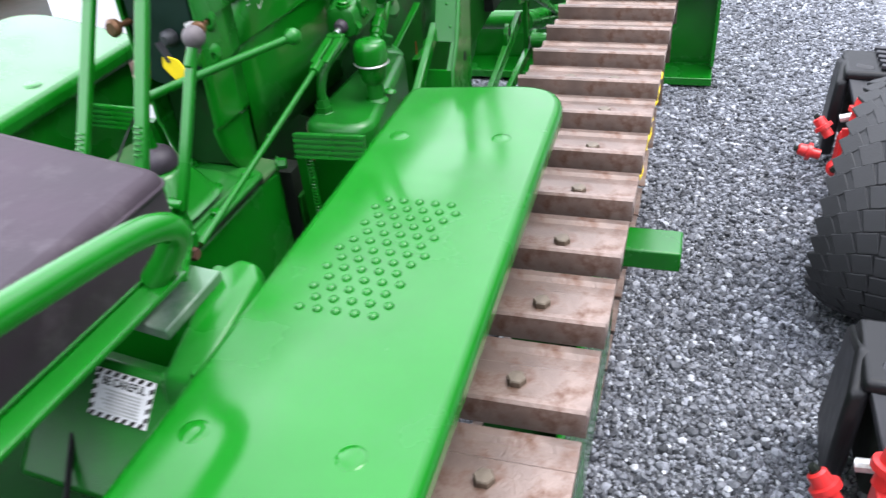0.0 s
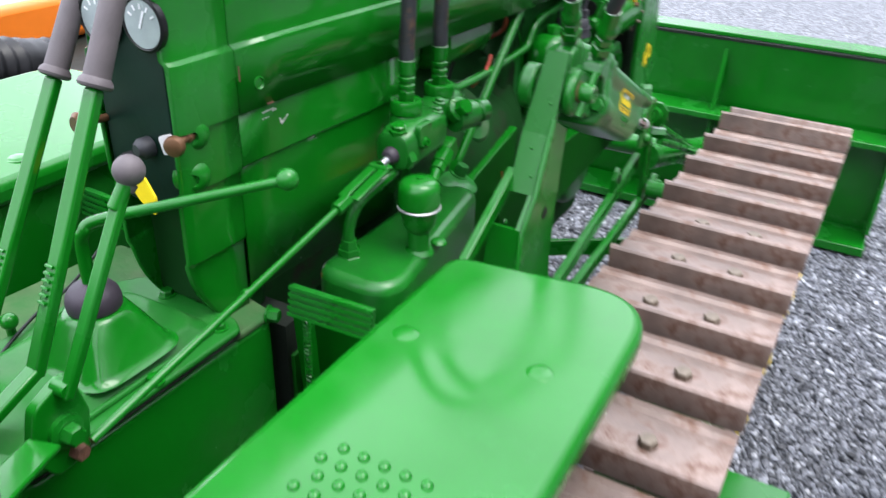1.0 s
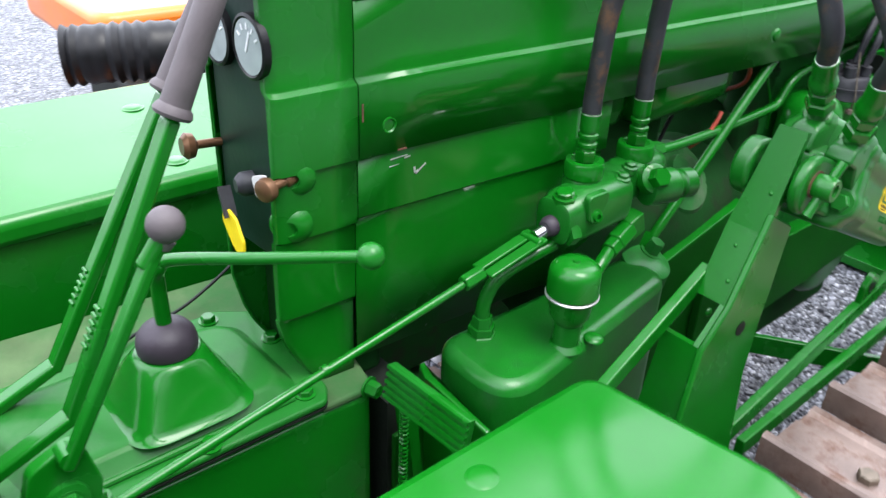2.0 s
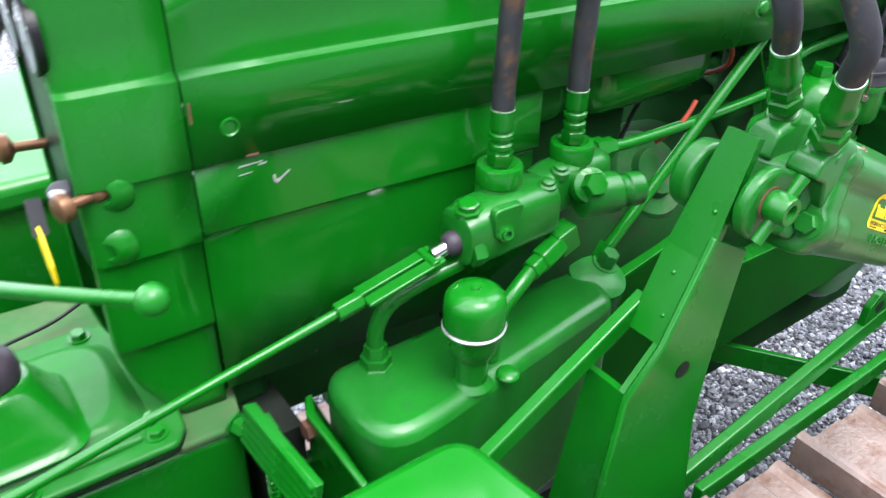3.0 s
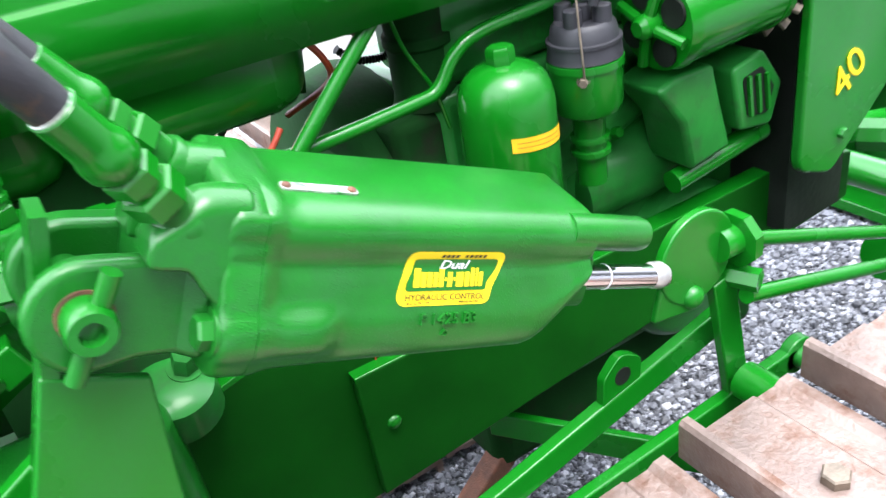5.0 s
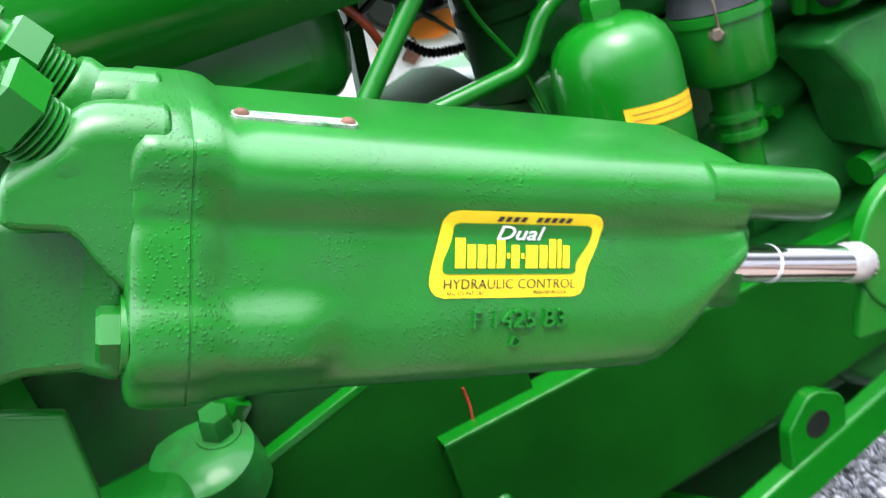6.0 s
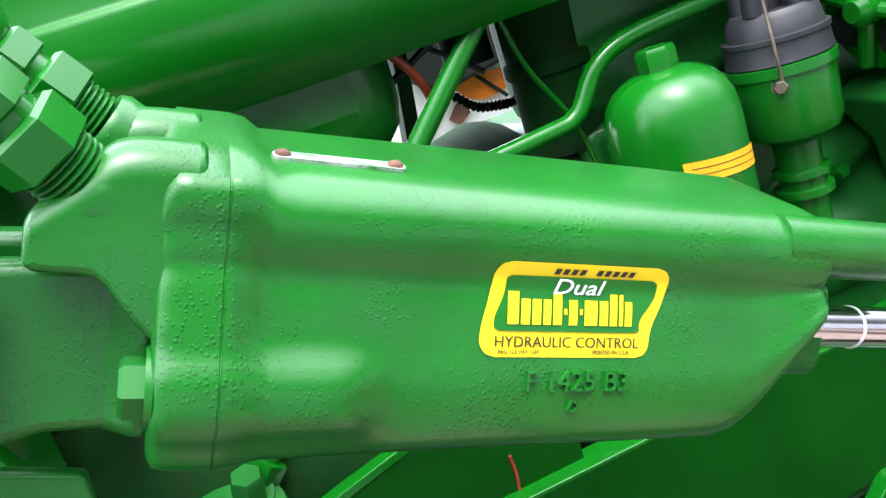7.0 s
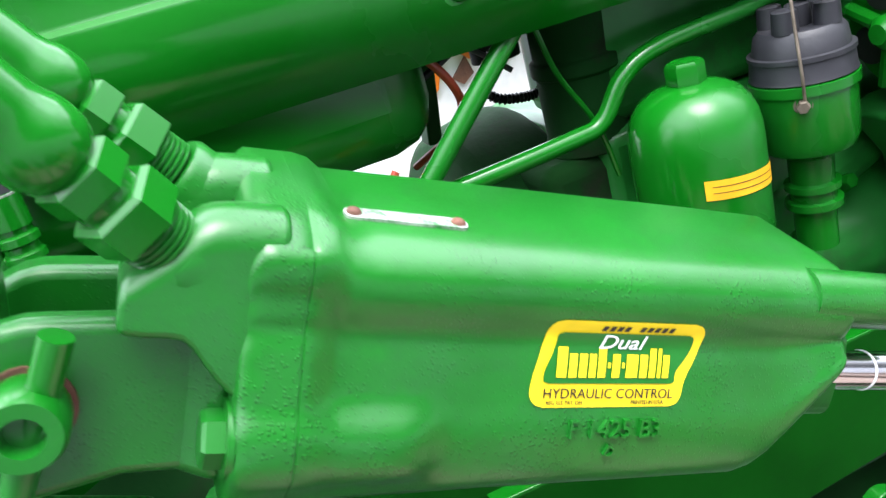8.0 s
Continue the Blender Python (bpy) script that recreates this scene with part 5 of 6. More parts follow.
bar(bm, (0.20, 2.005, 0.455), (0.20, 1.885, 0.345), 0.030, 0.026, (1, 0, 0))
part("rusty_strut", bm, RUST, tractor, "rusty brown steel strut below the side rail", bevel=0.003)

# ---- engine side ----
bm = B()
box(bm, (0.125, 2.150, 0.70), (0.21, 0.42, 0.397))
engine = part("engine_block", bm, ENGINE, tractor, "grimy green engine block", bevel=0.012)
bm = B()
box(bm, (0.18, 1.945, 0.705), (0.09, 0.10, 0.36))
part("bell_flange", bm, GRIMY_SHADE, engine, bevel=0.012)
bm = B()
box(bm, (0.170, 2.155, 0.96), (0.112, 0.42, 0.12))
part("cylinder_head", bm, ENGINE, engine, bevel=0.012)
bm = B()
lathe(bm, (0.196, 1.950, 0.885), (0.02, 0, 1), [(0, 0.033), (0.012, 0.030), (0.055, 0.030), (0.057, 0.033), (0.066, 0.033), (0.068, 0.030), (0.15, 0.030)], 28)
part("head_end_plate", bm, GRIMY_SHADE, engine, "grimy round water outlet at the end of the engine", bevel=0.001)
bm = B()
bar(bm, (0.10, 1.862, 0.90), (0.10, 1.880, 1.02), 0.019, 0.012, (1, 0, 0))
part("tank_post", bm, FRAME_SHADED, engine, "scuffed dark green upright strap", bevel=0.002)
# unseen box added below the engine to shade the gravel there
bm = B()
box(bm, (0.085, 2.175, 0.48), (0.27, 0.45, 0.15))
part("ground_shade_box", bm, GRIMY_SHADE, engine, bevel=0.02)
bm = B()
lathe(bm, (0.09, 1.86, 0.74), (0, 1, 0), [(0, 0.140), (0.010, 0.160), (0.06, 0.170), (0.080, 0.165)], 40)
part("bell_cover", bm, GRIMY_SHADE, engine, bevel=0.008)
# clutch housing: under-hood shade is put into its dark base colour
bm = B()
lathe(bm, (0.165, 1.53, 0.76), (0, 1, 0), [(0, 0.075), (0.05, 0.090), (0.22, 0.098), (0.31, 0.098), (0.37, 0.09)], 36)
clutch = part("clutch_housing", bm, GRIMY_SHADE, tractor, "grimy round clutch housing, darkened by shade put into its colour")
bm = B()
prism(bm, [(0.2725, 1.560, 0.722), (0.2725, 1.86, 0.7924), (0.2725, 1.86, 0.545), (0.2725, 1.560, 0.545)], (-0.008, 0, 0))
panel = part("belly_panel", bm, FRAME_SHADED, tractor, "green flat side panel with shade put into its colour", bevel=0.001)
bm = B()
prism(bm, [(0.2730, 1.560, 0.7225), (0.2730, 1.86, 0.7929), (0.260, 1.86, 0.7929), (0.260, 1.560, 0.7225)], (0, 0.0012, -0.006))
part("panel_edge", bm, PAINT, panel, bevel=0.001)
bm = B()
tube(bm, [(0.2729, 1.811, 0.728), (0.2729, 1.8115, 0.712), (0.2729, 1.809, 0.695)], 0.0011, 8)
part("rust_streak", bm, REDWIRE, panel, "thin rusty red streak")
bm = B()
lathe(bm, (0.265, 1.642, 0.745), (0.35, 0.05, 1), [(0, 0.036), (0.030, 0.032), (0.034, 0.024), (0.036, 0.012)], 28)
lathe(bm, (0.268, 1.656, 0.772), (0.35, 0.1, 1), [(0, 0.0125), (0.006, 0.0125), (0.007, 0.010)], 20)
hexnut(bm, (0.270, 1.657, 0.779), (0.35, 0.15, 1), 0.0105, 0.016, 0.002)
part("clutch_bolt_boss", bm, ENGINE, clutch, "round boss with a large hex bolt")
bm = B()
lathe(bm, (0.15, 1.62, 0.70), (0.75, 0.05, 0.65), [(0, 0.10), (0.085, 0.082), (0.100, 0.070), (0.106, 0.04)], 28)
part("side_cover", bm, GRIMY_SHADE, clutch, "dusty round side cover")
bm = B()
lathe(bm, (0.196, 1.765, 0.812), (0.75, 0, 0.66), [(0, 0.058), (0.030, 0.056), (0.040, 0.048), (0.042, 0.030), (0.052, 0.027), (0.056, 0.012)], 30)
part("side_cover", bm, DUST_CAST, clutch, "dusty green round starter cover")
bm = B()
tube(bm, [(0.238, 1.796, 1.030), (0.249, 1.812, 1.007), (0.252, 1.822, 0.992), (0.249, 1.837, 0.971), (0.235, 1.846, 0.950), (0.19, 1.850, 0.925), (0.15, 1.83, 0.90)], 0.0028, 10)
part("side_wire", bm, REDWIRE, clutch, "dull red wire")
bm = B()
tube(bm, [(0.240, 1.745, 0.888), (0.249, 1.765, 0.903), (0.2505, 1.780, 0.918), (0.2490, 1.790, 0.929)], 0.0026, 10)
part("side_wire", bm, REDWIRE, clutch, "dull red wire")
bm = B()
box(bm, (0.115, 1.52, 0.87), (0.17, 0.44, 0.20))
part("housing_top", bm, GRIMY_SHADE, clutch, bevel=0.01)
bm = B()
lathe(bm, (0.17, 2.23, 0.60), (1, 0, 0), [(0, 0.10), (0.09, 0.10), (0.10, 0.08)], 28)
box(bm, (0.225, 2.08, 0.79), (0.04, 0.24, 0.035), Matrix.Rotation(radians(18), 4, "X"))
box(bm, (0.215, 2.00, 0.70), (0.06, 0.14, 0.16))
part("crankcase", bm, ENGINE, engine, bevel=0.012)
bm = B()
lathe(bm, (0.275, 1.982, 0.78), (0, 0, 1), [(0, 0.041), (0.006, 0.0432), (0.106, 0.0430), (0.115, 0.0425), (0.124, 0.0408), (0.132, 0.0374), (0.139, 0.0318), (0.1435, 0.0245), (0.1458, 0.0180), (0.147, 0.0130)], 48)
filt = part("oil_filter", bm, PAINT, tractor, "glossy green domed oil filter canister")
bm = B()
hexnut(bm, (0.275, 1.982, 0.927), (0, 0, 1), 0.0125, 0.014)
part("filter_nut", bm, PAINT, filt)


def wrapped(cx, cy, r, a0, a1, z0, z1, slope=0.0, n=14):
    bm = B()
    lo = [bm.verts.new((cx + r * math.cos(radians(a0 + (a1 - a0) * k / n)), cy + r * math.sin(radians(a0 + (a1 - a0) * k / n)), z0 + slope * k / n)) for k in range(n + 1)]
    hi = [bm.verts.new((v.co.x, v.co.y, v.co.z + z1 - z0)) for v in lo]
    for k in range(n):
        bm.faces.new((lo[k], lo[k + 1], hi[k + 1], hi[k]))
    return bm


lab = part("filter_label", wrapped(0.275, 1.982, 0.0436, -33, 58, 0.862, 0.875, -0.007), ORANGE, filt, "orange-yellow paper label")
part("label_line", wrapped(0.275, 1.982, 0.0438, -27, 50, 0.8700, 0.8705, -0.006), INK, lab)
part("label_line", wrapped(0.275, 1.982, 0.0438, -27, 42, 0.8660, 0.8665, -0.006), INK, lab)
# distributor
DX, DY = 0.276, 2.072
bm = B()
lathe(bm, (DX, DY, 0.78), (0, 0, 1), [(0, 0.0145), (0.030, 0.0145), (0.031, 0.0195), (0.036, 0.0195), (0.0365, 0.0155), (0.044, 0.0155), (0.0445, 0.0190), (0.0490, 0.0190), (0.050, 0.0150), (0.068, 0.0155), (0.0720, 0.0200), (0.076, 0.0300), (0.083, 0.0328), (0.118, 0.0333), (0.1185, 0.0352), (0.125, 0.0352), (0.126, 0.032)], 36)
dist = part("distributor", bm, PAINT, tractor, "green distributor body with a dark grey cap")
bm = B()
lathe(bm, (DX, DY, 0.9065), (0, 0, 1), [(0, 0.0345), (0.002, 0.0338), (0.013, 0.0328), (0.0135, 0.0340), (0.0165, 0.0340), (0.017, 0.0310), (0.028, 0.0290), (0.032, 0.0255)], 36)
dcap = part("distributor_cap", bm, GREY, dist, "matt dark grey distributor cap")
for k in range(5):
    a = k * 2 * math.pi / 4 + 0.4
    rr = 0.019 if k < 4 else 0.0
    bm = B()
    lathe(bm, (DX + rr * math.cos(a), DY + rr * math.sin(a), 0.938), (0, 0, 1), [(0, 0.0085), (0.014, 0.008), (0.015, 0.006)], 14)
    part("cap_tower", bm, GREY, dcap)
bm = B()
tube(bm, [(0.289, 2.055, 0.975), (0.2965, 2.050, 0.945), (0.3035, 2.046, 0.915), (0.302, 2.048, 0.897)], 0.0011, 8)
hexnut(bm, (0.2985, 2.0495, 0.893), (0.72, -0.68, 0), 0.0044, 0.006, 0.001)
part("cap_clip", bm, BOLT, dist)
for k, (dx, dy) in enumerate(((0.010, 0.018), (-0.006, 0.02), (0.018, -0.008), (0.0, 0.0))):
    bm = B()
    tube(bm, [(0.278 + dx, 2.075 + dy, 0.955), (0.282 + dx, 2.085 + dy, 1.0), (0.27 + dx * 0.5, 2.14 + dy, 1.04), (0.24, 2.22, 1.06)], 0.0045, 10)
    part("spark_lead", bm, GREY, dist, "grey spark plug lead")
# generator
GX, GZ = 0.298, 0.920
bm = B()
lathe(bm, (GX, 2.135, GZ), (0.0, 1, 0.02), [(0, 0.020), (0.002, 0.0440), (0.010, 0.0468), (0.015, 0.0468), (0.016, 0.0455), (0.128, 0.0455), (0.129, 0.0470), (0.138, 0.0470), (0.142, 0.040)], 40)
gen = part("generator", bm, PAINT, tractor, "green cylindrical generator")
bm = B()
for k in range(4):
    a = k * math.pi / 2 + 0.5
    lathe(bm, (GX + 0.0275 * math.cos(a), 2.134, GZ + 0.0275 * math.sin(a)), (0, 1, 0), [(-0.001, 0.0135), (0.002, 0.0135)], 16)
part("vent_hole", bm, DARK, gen)
bm = B()
lathe(bm, (GX, 2.114, GZ), (0, 1, 0), [(0, 0.007), (0.005, 0.0115), (0.022, 0.0125)], 16)
for k in range(4):
    a = k * math.pi / 2 + 0.5 + math.pi / 4
    rod(bm, (GX + 0.010 * math.cos(a), 2.128, GZ + 0.010 * math.sin(a)), (GX + 0.041 * math.cos(a), 2.132, GZ + 0.041 * math.sin(a)), 0.0055, 10)
part("end_frame", bm, PAINT, gen)
bm = B()
lathe(bm, (GX, 2.274, GZ), (0, 1, 0), [(0, 0.030), (0.001, 0.043), (0.005, 0.043), (0.006, 0.030)], 28)
fan = part("cooling_fan", bm, BOLT, gen, "worn bare-metal cooling fan")
for k in range(14):
    a = k * 2 * math.pi / 14
    bm = B()
    bar(bm, (GX + 0.040 * math.cos(a), 2.276, GZ + 0.040 * math.sin(a)), (GX + 0.0495 * math.cos(a), 2.280, GZ + 0.0495 * math.sin(a)), 0.012, 0.003, (0, 1, 0))
    part("fan_blade", bm, BOLT, fan)
# plain radiator block, added near-black so the gap by the nose plate reads dark
bm = B()
box(bm, (0.14, 2.375, 0.92), (0.34, 0.10, 0.60))
part("radiator", bm, DARK, tractor, "near-black radiator block added to darken the gap behind the grille")
bm = B()
tube(bm, [(0.300, 2.205, 1.03), (0.318, 2.215, 0.992), (0.335, 2.232, 0.965), (0.338, 2.24, 0.945)], 0.0035, 10)
part("orange_wire", bm, ORANGE, gen, "orange wire to the generator terminal")
bm = B()
hexnut(bm, (0.337, 2.24, 0.938), (0.9, 0, 0.3), 0.005, 0.007, 0.002)
part("terminal", bm, BRASS, gen)
# brackets and housings below the generator
bm = B()
prism(bm, [(0.31, 2.128, 0.858), (0.31, 2.150, 0.866), (0.31, 2.202, 0.864), (0.31, 2.214, 0.82), (0.31, 2.230, 0.768), (0.31, 2.172, 0.760), (0.31, 2.160, 0.815)], (-0.06, 0, 0))
part("governor_housing", bm, ENGINE, engine, bevel=0.006)
bm = B()
reg = rounded([(2.225, 0.850), (2.270, 0.858), (2.302, 0.815), (2.288, 0.772), (2.240, 0.780)], 0.008, 4)
prism(bm, [(0.312, p.x, p.y) for p in reg], (-0.07, 0, 0))
regulator = part("regulator_box", bm, ENGINE, engine, bevel=0.004)
bm = B()
prism(bm, [(0.3132, 2.263 + (p.x - 2.263) * 0.62, 0.816 + (p.y - 0.816) * 0.62) for p in reg], (-0.004, 0, 0))
part("box_opening", bm, DARK, regulator)
bm = B()
for k in range(3):
    bar(bm, (0.315, 2.246 + 0.013 * k, 0.838 - 0.002 * k), (0.315, 2.252 + 0.013 * k, 0.794), 0.004, 0.004, (1, 0, 0))
part("box_rib", bm, PAINT, regulator)
bm = B()
lathe(bm, (0.20, 2.09, 0.735), (0.15, 1, 0.12), [(0, 0.030), (0.01, 0.047), (0.09, 0.050), (0.14, 0.046), (0.16, 0.030)], 28)
part("pump_housing", bm, ENGINE, engine, "rounded oily green pump housing")
for y, z in ((2.13, 0.800), (2.105, 0.835), (2.20, 0.742)):
    bm = B()
    hexnut(bm, (0.243, y, z), (1, 0, 0.3), 0.0065, 0.009, 0.002)
    part("housing_bolt", bm, PAINT, engine)
bm = B()
rod(bm, (0.290, 2.165, 0.744), (0.290, 2.30, 0.757), 0.0125)
part("engine_mount", bm, PAINT, engine)
# tubes along the engine
bm = B()
tube(bm, [(0.25, 2.30, 0.975), (0.25, 2.12, 0.965), (0.25, 2.06, 0.955), (0.25, 1.985, 0.950), (0.25, 1.953, 0.938), (0.25, 1.932, 0.914), (0.25, 1.905, 0.909), (0.25, 1.81, 0.905), (0.25, 1.70, 0.905), (0.25, 1.65, 0.909)], 0.0062, 12)
part("oil_line", bm, PAINT, engine)
bm = B()
rod(bm, (0.257, 1.905, 1.013), (0.258, 1.656, 0.773), 0.0066)
hexnut(bm, (0.258, 1.674, 0.7905), (0, -0.72, -0.694), 0.0125, 0.024)
part("drain_tube", bm, PAINT, tractor)
bm = B()
tube(bm, [(0.235, 1.905, 0.985), (0.235, 1.915, 0.95), (0.237, 1.935, 0.91), (0.237, 1.945, 0.87)], 0.002, 8)
part("thin_line", bm, PAINT, engine)
for k, (dx, dz) in ((2, (-0.006, 0.008)),):
    bm = B()
    tube(bm, [(0.215 + dx, 1.900, 1.0 + dz), (0.214 + dx, 1.862, 0.975 + dz), (0.212 + dx, 1.80, 0.945 + dz), (0.21 + dx, 1.755, 0.915 + dz), (0.20, 1.735, 0.88)], 0.0026, 10)
    part("engine_wire", bm, (REDWIRE, RUST, BLACK)[k], engine, ("dull red wire", "brown wire", "black wire")[k])
bm = B()
tube(bm, [(0.18, 1.86, 0.99), (0.19, 1.885, 0.97), (0.20, 1.90, 0.955)], 0.002, 8)
part("black_wire", bm, RUBBER, engine)
bm = B()
coil = smooth_path([(0.15, 1.890, 0.943), (0.15, 1.905, 0.929), (0.15, 1.922, 0.924), (0.15, 1.937, 0.923), (0.155, 1.946, 0.930)], 14)
tube(bm, coil, lambda f: 0.0036 + 0.0009 * math.cos(f * 130), 10, smooth=False)
part("corrugated_cable", bm, BLACK, engine, "black corrugated cable sleeve")
bm = B()
rod(bm, (0.165, 1.905, 0.960), (0.165, 1.905, 1.01), 0.018)
part("side_shaft", bm, DARK, engine)

# ---- nose plate with the model number ----
bm = B()
out = rounded([(2.293, 0.722), (2.350, 0.700), (2.440, 0.78), (2.436, 0.82), (2.385, 0.98), (2.36, 1.22), (2.293, 1.22)], [0.025, 0.02, 0.012, 0.006, 0.0, 0, 0], 6)
prism(bm, [(0.345, p.x, p.y) for p in out], (-0.012, 0, 0))
nose = part("nose_side_plate", bm, PAINT, tractor, "tall green nose side plate lettered 40", bevel=0.003)
for k in range(4):
    bm = B()
    bar(bm, (0.31 - 0.03 * k, 2.44 + 0.01 * k, 0.78), (0.31 - 0.03 * k, 2.44 + 0.01 * k, 1.22), 0.012, 0.012)
    part("grille_bar", bm, PAINT, nose, bevel=0.003)
m = Matrix.Translation((0.3462, 2.362, 0.811)) @ Matrix(((0, 0, 1, 0), (1, 0, 0, 0), (0, 1, 0, 0), (0, 0, 0, 1))) @ Matrix.Rotation(radians(38), 4, "Z")
part("number_40", text_mesh("40", 0.052, m, 0.0006, 1.0), YELLOW, nose, "yellow painted number 40")
bm = B()
hexnut(bm, (0.345, 2.36, 0.745), (1, 0, 0), 0.006, 0.006)
part("nose_bolt", bm, PAINT, nose)
bm = B()
rod(bm, (0.300, 2.47, 0.690), (0.338, 2.485, 0.694), 0.021, 8)
part("nose_pin", bm, PAINT, tractor)

# ---- dozer blade and its push tubes ----
bm = B()
prism(bm, [(-0.62, 3.42, 0.62), (-0.62, 3.46, 0.40), (-0.62, 3.45, 0.20), (-0.62, 3.50, 0.0), (-0.62, 3.53, 0.0), (-0.62, 3.49, 0.20), (-0.62, 3.50, 0.40), (-0.62, 3.47, 0.62)], (1.52, 0, 0))
blade = part("blade", bm, PAINT, tractor, "wide green dozer blade", bevel=0.004)
for x in (-0.3, 0.33, 0.89):
    bm = B()
    prism(bm, [(x, 3.43, 0.60), (x, 3.36, 0.40), (x, 3.36, 0.08), (x, 3.48, 0.02), (x, 3.45, 0.40)], (0.012, 0, 0))
    part("blade_rib", bm, PAINT, blade)
bm = B()
box(bm, (0.14, 3.38, 0.385), (1.52, 0.12, 0.02))
part("blade_flange", bm, PAINT, blade, bevel=0.003)
bm = B()
box(bm, (0.14, 3.485, 0.632), (1.52, 0.10, 0.014))
part("blade_top", bm, PAINT, blade, bevel=0.003)
bm = B()
box(bm, (0.14, 3.424, 0.620), (1.52, 0.010, 0.008))
part("blade_seam", bm, DARK, blade, "dark open seam under the blade's top edge")
bm = B()
box(bm, (0.14, 3.40, 0.03), (1.52, 0.16, 0.03))
part("blade_foot", bm, PAINT, blade, bevel=0.003)
bm = B()
rod(bm, (0.42, 3.36, 0.30), (0.36, 2.45, 0.55), 0.03)
part("push_tube", bm, PAINT, blade)
bm = B()
rod(bm, (-0.10, 3.36, 0.30), (-0.04, 2.45, 0.55), 0.03)
part("push_tube", bm, PAINT, blade)
bm = B()
rod(bm, (-0.35, 2.86, 0.405), (0.75, 2.86, 0.425), 0.03)
part("push_tube", bm, PAINT, blade)
for x0 in (0.44, 0.47):
    bm = B()
    rod(bm, (x0, 2.06, 0.785 if x0 < 0.45 else 0.745), (0.40, 2.88, 0.425), 0.007)
    part("tie_rod", bm, PAINT, blade)
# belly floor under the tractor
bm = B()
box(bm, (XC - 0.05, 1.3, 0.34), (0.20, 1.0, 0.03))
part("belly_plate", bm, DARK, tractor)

# ---- notice on the drive housing ----
bm = B()
m = NOTICE @ Matrix.Diagonal((0.66, 0.72, 1, 1))
box(bm, m @ V(0, 0, 0), (0.092, 0.062, 0.001), m.to_3x3().to_4x4())
notice = part("warning_notice", bm, WHITE, tractor, "white notice with a striped border reading BE CAREFUL")
part("notice_lettering", text_mesh("BE CAREFUL", 0.0150, m @ Matrix.Translation((0, 0.0165, 0.0009)), 0.0002, 0.82, 0.0003), INK, notice, "black words BE CAREFUL")
for k in range(7):
    bm = B()
    box(bm, m @ V(0.002 * (k % 3), 0.0060 - 0.0044 * k, 0.0008), (0.062 - 0.006 * (k % 3), 0.0020, 0.0004), m.to_3x3().to_4x4())
    part("notice_line", bm, ALU, notice, "grey line of small print")
bm = B()
for k in range(7):
    for sy in (-1, 1):
        x, y = -0.0400 + 0.0128 * k, sy * 0.0276
        prism(bm, [m @ V(x - 0.0034 + 0.0022 * d, y + 0.0032 * d, 0.0009) for d in (-1, 1)] + [m @ V(x + 0.0034 + 0.0022 * d, y + 0.0032 * d, 0.0009) for d in (1, -1)], m.to_3x3() @ V(0, 0, -0.0004))
for k in range(4):
    for sx in (-1, 1):
        x, y = sx * 0.0426, -0.0190 + 0.0126 * k
        prism(bm, [m @ V(x + 0.0032 * d, y - 0.0034 + 0.0022 * d, 0.0009) for d in (-1, 1)] + [m @ V(x + 0.0032 * d, y + 0.0034 + 0.0022 * d, 0.0009) for d in (1, -1)], m.to_3x3() @ V(0, 0, -0.0004))
part("notice_border", bm, INK, notice)
# ---- machines standing round the tractor ----
def tyre(name, at, axis, R, w, label, parent=None, lugs=True):
    bm = B()
    prof = [(-w * 0.42, R * 0.62), (-w * 0.5, R * 0.74), (-w * 0.48, R * 0.88), (-w * 0.36, R * 0.965), (0, R), (w * 0.36, R * 0.965), (w * 0.48, R * 0.88), (w * 0.5, R * 0.74), (w * 0.42, R * 0.62)]
    lathe(bm, at, axis, prof, 48)
    ob = part(name, bm, TYRE, parent, label, bevel=0.003)
    if not lugs:
        return ob
    b2 = B()
    box(b2, (0, 0, 0), (0.010, 0.0455, w * 0.124))
    bmesh.ops.bevel(b2, geom=b2.edges[:], offset=0.0018, segments=1, affect="EDGES")
    lug = bpy.data.meshes.new("tread_lug")
    b2.to_mesh(lug)
    b2.free()
    lug.materials.append(TYRE)
    m = Matrix.Translation(Vector(at) - BASE[ob.name]) @ frame_of(axis)
    for k in range(36):
        for sgn in (-1, 1):
            for j in range(4):
                a = 2 * math.pi * (k + 0.5 * (sgn > 0)) / 36 + 0.040 * j * j * 0.5
                h = sgn * w * (0.064 + 0.126 * j)
                rr = R * (1.0 - 0.09 * (abs(h) / (w * 0.5)) ** 2) - 0.0024
                q = new("tread_lug", lug)
                q.parent = ob
                fall = -math.atan(R * 0.72 * h / (w * w)) * (1.6 if j == 3 else 1.0)
                q.matrix_basis = m @ Matrix.Rotation(a, 4, "Z") @ Matrix.Translation((rr - (0.006 if j == 3 else 0.0), 0, h)) @ Matrix.Rotation(fall, 4, "Y") @ Matrix.Rotation(radians(-(8 + 9 * j) * sgn), 4, "X")
    return ob


